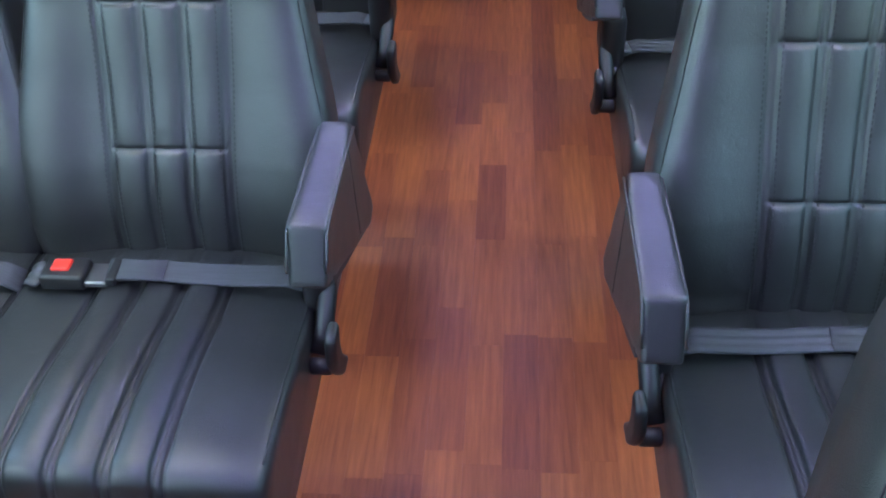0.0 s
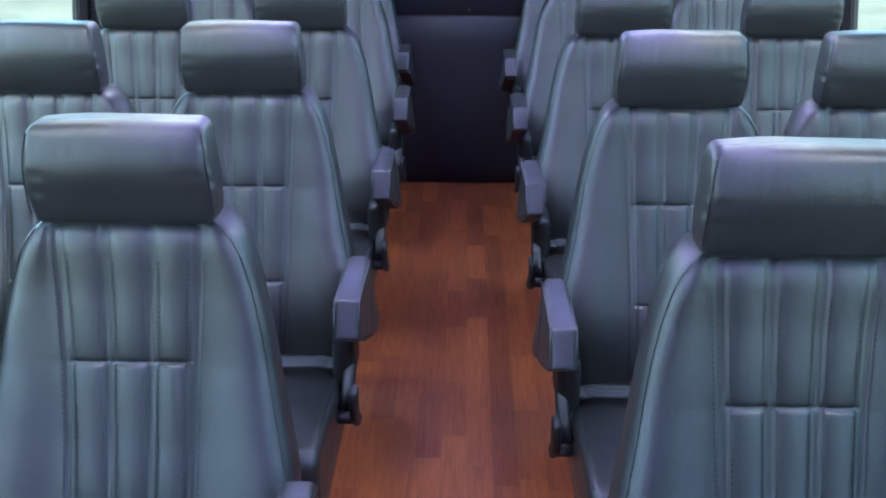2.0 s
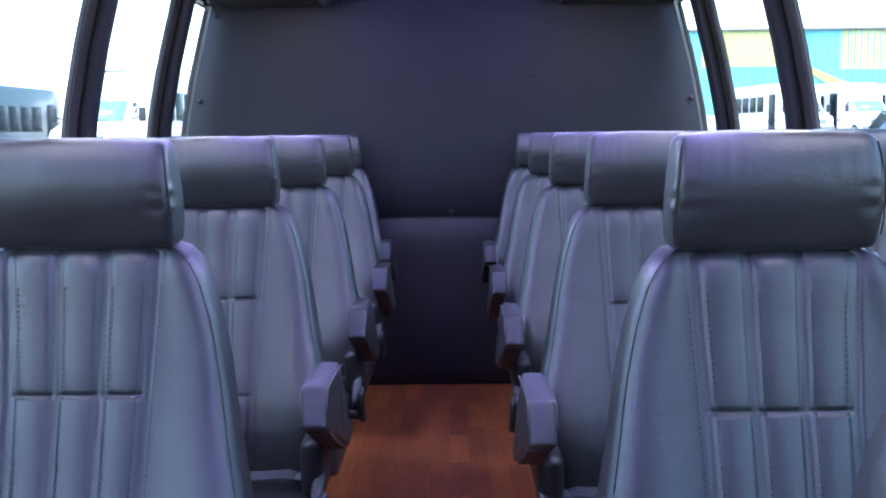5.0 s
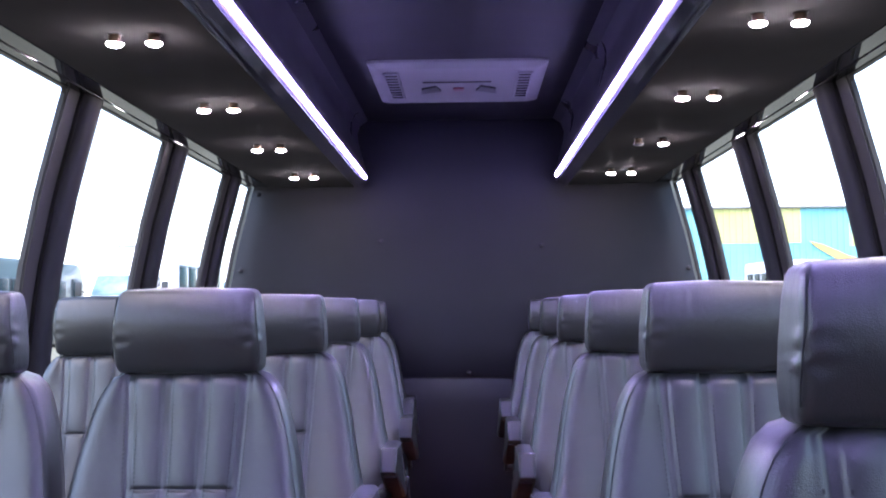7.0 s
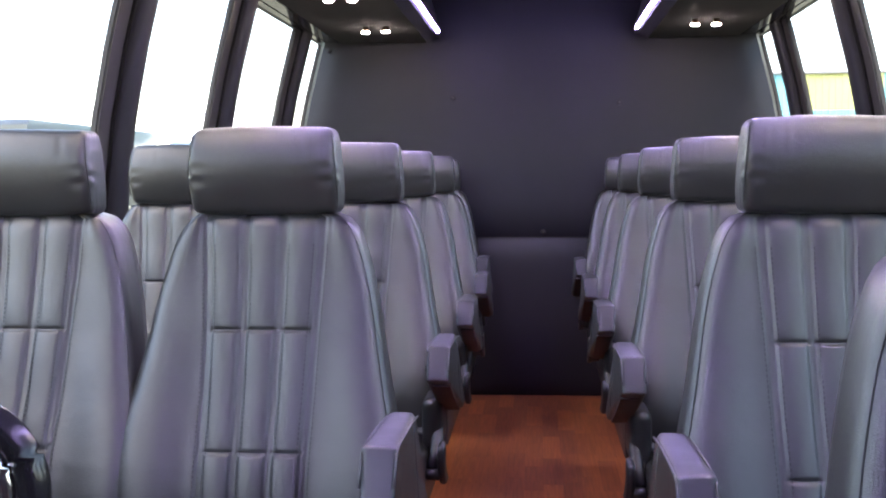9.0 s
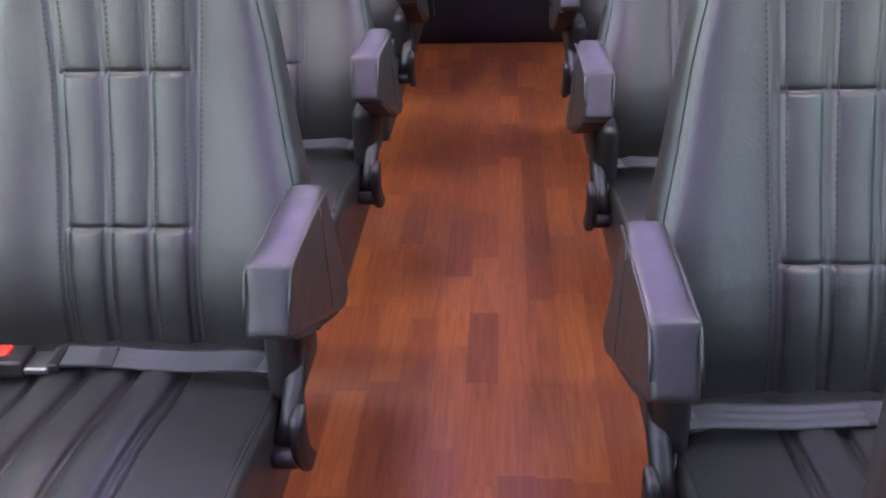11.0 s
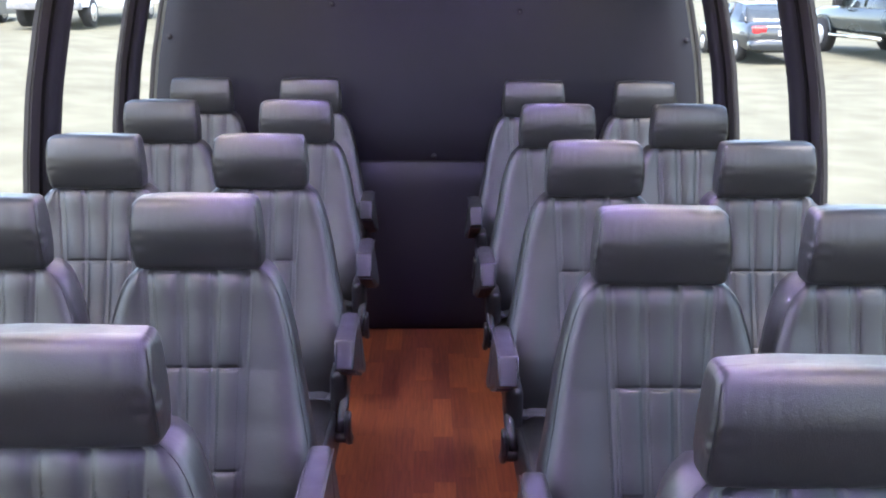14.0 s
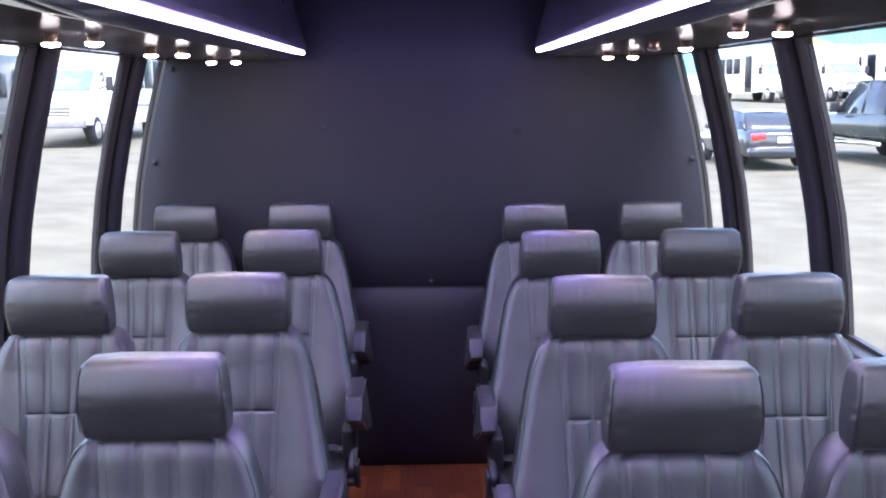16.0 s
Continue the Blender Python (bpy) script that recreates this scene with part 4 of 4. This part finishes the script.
def shuttle_bus(name, label, paint, group="", tail=-4.3, rear_axle=-2.35, low=0.50):
    """A cutaway shuttle bus: van cab in front, tall passenger body behind. x ahead, origin on the ground."""
    e = empty(name, label, "bus", group)
    body = [(tail, low + 0.05), (tail - 0.05, 0.9), (tail, 2.85), (tail + 0.2, 3.02), (1.0, 3.05), (1.35, 2.95), (1.75, 2.25), (1.75, low), (tail + 2.1, low)]
    rows = []
    for y, k in ((-1.20, 0.90), (-1.195, 0.97), (-1.16, 1.0), (1.16, 1.0), (1.195, 0.97), (1.20, 0.90)):
        g = (1 - k) * 0.6
        rows.append([(x * 1.0 - math.copysign(g, x) * 0.4, y, z - (g if z > 2.4 else 0)) for x, z in body])
    sharp(part("body", capped(rows), paint, e), 40)
    cab = [(1.70, 0.55), (1.70, 2.12), (1.95, 2.15), (2.15, 2.08), (2.72, 1.42), (3.45, 1.22), (3.60, 1.08), (3.62, 0.55)]
    rows = []
    for y, g in ((-0.99, 0.07), (-0.975, 0.02), (-0.93, 0.0), (0.93, 0.0), (0.975, 0.02), (0.99, 0.07)):
        rows.append([(x - (g if x > 2 else 0), y * (1.0 if z < 1.45 else 0.93), z - (g if z > 1.0 else 0)) for x, z in cab])
    c = sharp(part("cab", capped(rows), paint, e), 30)
    part("windscreen", prism([(2.19, 2.03), (2.70, 1.45), (2.72, 1.465), (2.21, 2.05)], "y", -0.82, 0.82), WINDSCREEN, c)
    for s in (-1, 1):
        part("cab_window", prism([(1.80, 1.42), (2.55, 1.42), (2.12, 2.0), (1.80, 2.0)], "y", s * 0.925 - 0.012, s * 0.925 + 0.012), CAR_GLASS, c)
        part("headlamp", slab(3.52, 3.635, s * 0.74 - 0.17, s * 0.74 + 0.17, 0.86, 1.06, 0.02), HEADLAMP, c)
        m = part("mirror", slab(2.40, 2.50, s * 1.28 - 0.10, s * 1.28 + 0.10, 1.45, 1.85, 0.03), BLACK_PLASTIC, e)
        part("mirror_arm", tube([(2.45, s * 0.95, 1.5), (2.45, s * 1.25, 1.6)], 0.02), BLACK_PLASTIC, m)
        for i in range(4, -int((-3.95 - tail) / 0.98) - 1, -1):
            x0 = -3.95 + i * 0.98
            if s < 0 and i == 4:
                door = part("door", slab(0.45, 1.30, s * 1.205 - 0.02, s * 1.205 + 0.02, 0.50, 2.50, 0.02), BLACK_PLASTIC, e)
                part("door_pane", slab(0.53, 1.22, s * 1.232 - 0.008, s * 1.232 + 0.008, 0.75, 2.40, 0.01), CAR_GLASS, door)
                continue
            w = part("window", slab(x0, x0 + 0.86, s * 1.20 - 0.02, s * 1.20 + 0.015, 1.50, 2.40, 0.02), BLACK_PLASTIC, e)
            part("pane", slab(x0 + 0.05, x0 + 0.81, s * 1.22 - 0.006, s * 1.22 + 0.006, 1.56, 2.34, 0.004), CAR_GLASS, w)
        part("skirt_rail", slab(tail + 0.05, 1.7, s * 1.205 - 0.015, s * 1.205 + 0.015, 0.98, 1.05, 0.008), BUMPER, e)
        wheel(e, 2.75, s * 1.0, 0.39, 0.26)
        wheel(e, rear_axle, s * 1.12, 0.39, 0.32)
        part("tail_lamp", slab(tail - 0.08, tail - 0.02, s * 1.0 - 0.08, s * 1.0 + 0.08, 0.95, 1.25, 0.01), TAIL_RED, e)
    part("grille", slab(3.58, 3.64, -0.55, 0.55, 0.80, 1.08, 0.02), GRILLE, c)
    for i in range(3):
        part("grille_bar", slab(3.635, 3.655, -0.52, 0.52, 0.84 + i * 0.09, 0.87 + i * 0.09, 0.006), RIM, c)
    part("bumper", slab(3.55, 3.78, -0.98, 0.98, 0.48, 0.70, 0.04), BUMPER, e)
    part("roof_marker", slab(1.30, 1.42, -0.5, 0.5, 2.93, 2.97, 0.01), BUMPER, e)
    return e


def set_on_yard(e, x, y, hx, hy):
    e.matrix_world = pose(x, y, ground_z(x, y) + 0.01, 0, 0, math.degrees(math.atan2(hy, hx)))
    return e


def car_shell(stations):
    """A lofted body: rows of (x, half width, z low, z high) with rounded shoulders."""
    rows = []
    for x, w, z0, z1 in stations:
        ring = []
        for k in range(20):
            a = 2 * math.pi * k / 20
            cx, cz = math.cos(a), math.sin(a)
            ring.append((x, w * math.copysign(abs(cx) ** 0.35, cx), (z0 + z1) / 2 + (z1 - z0) / 2 * math.copysign(abs(cz) ** 0.45, cz)))
        rows.append(ring)
    return capped(rows)


def sedan():
    e = empty("sedan", "black four-door sedan parked on the gravel yard", "car")
    b = part("body", car_shell([(-2.40, 0.62, 0.45, 0.85), (-2.34, 0.80, 0.30, 0.98), (-2.0, 0.89, 0.24, 1.03), (-1.2, 0.91, 0.22, 1.03), (0, 0.91, 0.22, 1.0), (1.0, 0.91, 0.22, 0.97), (1.7, 0.89, 0.24, 0.90), (2.25, 0.80, 0.28, 0.78), (2.40, 0.60, 0.36, 0.64)]), BLACK_PAINT, e)
    green = [(-1.75, 1.00), (-1.05, 1.40), (-0.3, 1.46), (0.35, 1.42), (1.15, 0.98)]
    rows = []
    for y, k in ((-0.80, 0.0), (-0.62, 0.97), (-0.5, 1.0), (0.5, 1.0), (0.62, 0.97), (0.80, 0.0)):
        rows.append([(x * (1 - 0.02 * (1 - k)), y, 0.96 + (z - 0.96) * max(k, 0.02)) for x, z in green] + [(1.15, y, 0.95), (-1.75, y, 0.95)])
    part("cabin_glass", capped(rows), TINTED_GLASS, e)
    roof = [[(x, y, z + 0.012 + 0.02 * (1 - (y / 0.6) ** 2)) for y in (-0.58, -0.4, 0, 0.4, 0.58)] for x, z in [(-1.02, 1.40), (-0.6, 1.445), (-0.2, 1.455), (0.2, 1.435), (0.38, 1.41)]]
    part("roof", grid(roof), BLACK_PAINT, e)
    for s in (-1, 1):
        for x0, z0, x1, z1 in ((-1.75, 1.0, -1.03, 1.41), (0.36, 1.43, 1.15, 0.99), (-0.35, 0.98, -0.33, 1.45)):
            part("roof_pillar", tube([(x0, s * 0.79, z0), ((x0 + x1) / 2, s * 0.72, (z0 + z1) / 2), (x1, s * 0.60 if z1 > z0 else s * 0.79, z1)] if z1 > z0 else [(x0, s * 0.60, z0), (x1, s * 0.79, z1)], 0.035), BLACK_PAINT, e)
        part("tail_lamp", slab(-2.40, -2.22, s * 0.62 - 0.18, s * 0.62 + 0.18, 0.74, 0.92, 0.03), TAIL_RED, e)
        part("mirror", slab(0.62, 0.78, s * 0.98 - 0.09, s * 0.98 + 0.09, 0.95, 1.08, 0.03), BLACK_PAINT, e)
        wheel(e, 1.45, s * 0.90, 0.32, 0.22)
        wheel(e, -1.38, s * 0.90, 0.32, 0.22)
    p = part("number_plate", slab(-2.425, -2.395, -0.16, 0.16, 0.68, 0.82, 0.005), PLATE, e)
    part("plate_bar", slab(-2.432, -2.424, -0.12, 0.12, 0.73, 0.77, 0.002), GRILLE, p)
    part("chrome_strip", slab(-2.405, -2.36, -0.40, 0.40, 0.88, 0.91, 0.005), CHROME, e)
    part("bumper", car_shell([(-2.47, 0.70, 0.34, 0.56), (-2.42, 0.84, 0.30, 0.60), (-2.25, 0.90, 0.28, 0.60)]), BLACK_PAINT, e)
    return e


def pickup():
    e = empty("pickup_truck", "dark green-grey pickup truck with large wheels", "truck")
    part("body", car_shell([(-2.75, 0.86, 0.55, 1.12), (-2.7, 0.95, 0.50, 1.20), (-1.0, 0.97, 0.48, 1.20), (0.6, 0.97, 0.48, 1.18), (1.2, 0.96, 0.50, 1.16), (2.3, 0.92, 0.52, 1.10), (2.65, 0.84, 0.55, 1.02), (2.75, 0.7, 0.6, 0.92)]), TRUCK_PAINT, e)
    cab = [(-1.2, 1.15), (-1.05, 1.80), (-0.6, 1.90), (0.3, 1.86), (1.05, 1.15)]
    rows = []
    for y, k in ((-0.90, 0.0), (-0.74, 0.95), (-0.6, 1.0), (0.6, 1.0), (0.74, 0.95), (0.90, 0.0)):
        rows.append([(x, y, 1.12 + (z - 1.12) * max(k, 0.02)) for x, z in cab] + [(1.05, y, 1.10), (-1.2, y, 1.10)])
    part("cabin_glass", capped(rows), TINTED_GLASS, e)
    part("roof", rbox(0.66, 0.72, 0.035, 0.03, 3, 3, 1, None, (-0.38, 0, 1.885)), TRUCK_PAINT, e)
    for s in (-1, 1):
        for x0, x1 in ((-1.2, -1.02), (-0.15, -0.15), (1.05, 0.28)):
            part("roof_pillar", tube([(x0, s * 0.89, 1.15), (x1, s * 0.72, 1.87)], 0.04), TRUCK_PAINT, e)
        part("headlamp", slab(2.55, 2.72, s * 0.72 - 0.14, s * 0.72 + 0.14, 0.80, 1.0, 0.03), HEADLAMP, e)
        part("mirror", slab(0.75, 0.90, s * 1.08 - 0.11, s * 1.08 + 0.11, 1.15, 1.40, 0.03), BLACK_PLASTIC, e)
        part("step_bar", tube([(-1.2, s * 1.0, 0.45), (1.2, s * 1.0, 0.45)], 0.05, 10), CHROME, e)
        part("fender", tube([(1.75 + 0.50 * math.cos(radians(a)), s * 0.97, 0.42 + 0.50 * math.sin(radians(a))) for a in range(0, 181, 15)], 0.022), TRUCK_PAINT, e)
        wheel(e, 1.75, s * 1.02, 0.42, 0.28)
        wheel(e, -1.85, s * 1.02, 0.42, 0.28)
    part("bumper", slab(2.68, 2.86, -0.90, 0.90, 0.50, 0.72, 0.04), CHROME, e)
    part("grille", slab(2.70, 2.78, -0.5, 0.5, 0.76, 1.0, 0.02), GRILLE, e)
    return e


first = shuttle_bus("shuttle_bus", "white cutaway shuttle bus parked on the gravel yard", WHITE_PAINT, "parked white buses")
set_on_yard(first, -10.0, 32.9, -0.03, -1)
for x, y, hx, hy in ((18.65, 60.7, 0.16, -0.99), (22.1, 60.9, 0.16, -0.99), (-10.9, 52.0, -0.03, -1), (25.6, 61.1, 0.16, -0.99)):
    c = copy_thing(first, pose(0, 0, 0))
    set_on_yard(c, x, y, hx, hy)
grey = shuttle_bus("shuttle_bus", "dark grey shuttle bus parked beside white buses", DARK_PAINT, tail=-9.0, rear_axle=0.15, low=0.30)
set_on_yard(grey, -15.95, 38.6, 0.0, 1)
c = copy_thing(grey, pose(0, 0, 0))
set_on_yard(c, -20.4, 37.5, 0.0, 1)
set_on_yard(sedan(), 8.85, 29.7, -0.05, 1)
truck = set_on_yard(pickup(), 12.9, 30.0, -0.12, 0.99)
truck.matrix_world = truck.matrix_world @ Matrix.Scale(1.16, 4)


# ---- outside: the metal warehouse ----
TEAL = mat("teal_cladding", (0.10, 0.33, 0.36), (0.14, 0.39, 0.42), rough=0.5, scale=0.4, grain=3, bump=0.05)
LIME = mat("yellow_cladding", (0.36, 0.37, 0.12), (0.43, 0.43, 0.16), rough=0.5, scale=0.4, grain=3, bump=0.05)
OCHRE = mat("ochre_paint", (0.36, 0.25, 0.07), (0.42, 0.30, 0.10), rough=0.55, scale=0.5, grain=3, bump=0.05)
PALE = mat("concrete_base", (0.50, 0.52, 0.48), (0.60, 0.61, 0.57), rough=0.85, scale=0.6, grain=4, bump=0.2)


def cladding(x0, x1, z0, z1, y, proud=0.0):
    """Ribbed metal sheet facing -y."""
    pts = []
    x = x0
    while x < x1 - 1e-6:
        for dx, dy in ((0.0, 0.0), (0.34, 0.0), (0.38, -0.05), (0.46, -0.05)):
            if x + dx < x1:
                pts.append((x + dx, y - proud + dy))
        x += 0.5
    pts.append((x1, y - proud))
    return grid([[(px, py, z) for px, py in pts] for z in (z0, z1)])


wh = empty("warehouse", "long teal and yellow ribbed metal warehouse", "building")
part("wall", slab(8, 75, 85.05, 110, 0.0, 8.7, 0.05), TEAL, wh)
part("cladding", cladding(8, 75, 2.2, 8.85, 85.0), TEAL, wh, "teal ribbed cladding", smooth=False)
part("accent_panel", cladding(19.5, 26.5, 6.05, 8.86, 85.0, 0.03), LIME, wh, "yellow-green ribbed panel", smooth=False)
part("accent_panel", cladding(30.3, 37.5, 5.75, 8.86, 85.0, 0.03), LIME, wh, "yellow-green ribbed panel", smooth=False)
part("painted_streak", prism([(27.1, 6.2), (28.2, 5.9), (30.2, 5.0), (31.8, 4.5), (31.5, 4.35), (29.4, 4.6), (27.6, 5.7)], "y", 84.86, 84.94), OCHRE, wh, "ochre painted sweep", smooth=False)
part("base_wall", slab(8, 75, 84.9, 85.03, 0.0, 2.3, 0.02), PALE, wh)
part("roof_flashing", slab(7.9, 75.1, 84.7, 85.2, 8.82, 9.0, 0.03), BUMPER, wh)
part("roof", prism([(84.9, 8.85), (110, 8.85), (97, 10.0)], "x", 8, 75), BUMPER, wh)

for x, y, h in ((-32.0, 90.0, 10.0), (-29.7, 90.0, 7.1), (-45.8, 90.0, 7.8)):
    e = empty("mast", "thin grey pole mast beyond the yard", "mast", "masts")
    z0 = ground_z(x, y)
    part("pole", tube([(0, 0, 0), (0, 0, h - z0)], 0.06, 8), RIM, e)
    part("cross_arm", tube([(-0.5, 0, h - z0 - 1.6), (0.5, 0, h - z0 - 1.4)], 0.04, 6), RIM, e)
    e.matrix_world = pose(x, y, z0)

# ---- floor strips ----
def strip_mesh(length, width):
    bm = bmesh.new()
    a, b, t, c = width / 2 - 0.00003, length / 2 - 0.00003, 0.0, 0.0002
    lo = [bm.verts.new((x, y, -0.003)) for x, y in ((-a, -b), (a, -b), (a, b), (-a, b))]
    hi = [bm.verts.new((x, y, 0.0)) for x, y in ((-a + c, -b + c), (a - c, -b + c), (a - c, b - c), (-a + c, b - c))]
    md = [bm.verts.new((x, y, -0.00012)) for x, y in ((-a, -b), (a, -b), (a, b), (-a, b))]
    bm.faces.new(hi)
    for i in range(4):
        j = (i + 1) % 4
        bm.faces.new((lo[i], lo[j], md[j], md[i]))
        bm.faces.new((md[i], md[j], hi[j], hi[i]))
    return mesh_of("floor_strip", bm, FLOOR_WOOD, smooth=False)


STRIP_W = 0.066
lengths = [0.30, 0.34, 0.38]
meshes = {n: strip_mesh(n, STRIP_W) for n in lengths}
rest = bmesh.new()
rng = random.Random(11)
for i in range(-18, 18):
    x = -0.045 + (i + 0.5) * STRIP_W
    if abs(x) > 1.18:
        continue
    y = FRONT_Y + rng.random() * 0.3
    while y < REAR_Y + 0.03:
        n = rng.choice(lengths)
        n_cut = min(n, REAR_Y + 0.09 - y)
        yc = y + n_cut / 2
        if n_cut == n and abs(x + 0.02) < 0.40 and yc + n / 2 > 0.55 and yc + n / 2 < REAR_Y + 0.3:
            ob = new("strip", meshes[n])
            ob.parent = floor
            ob.matrix_basis = pose(x, yc, 0.0)
        else:
            a, b = STRIP_W / 2 - 0.0004, n_cut / 2 - 0.0004
            rest.faces.new([rest.verts.new(p) for p in ((x - a, yc - b, -0.0005), (x + a, yc - b, -0.0005), (x + a, yc + b, -0.0005), (x - a, yc + b, -0.0005))])
        y += n
r = part("floor_rest", rest, FLOOR_WOOD, floor, smooth=False)
tagged(r, kind="stuff")
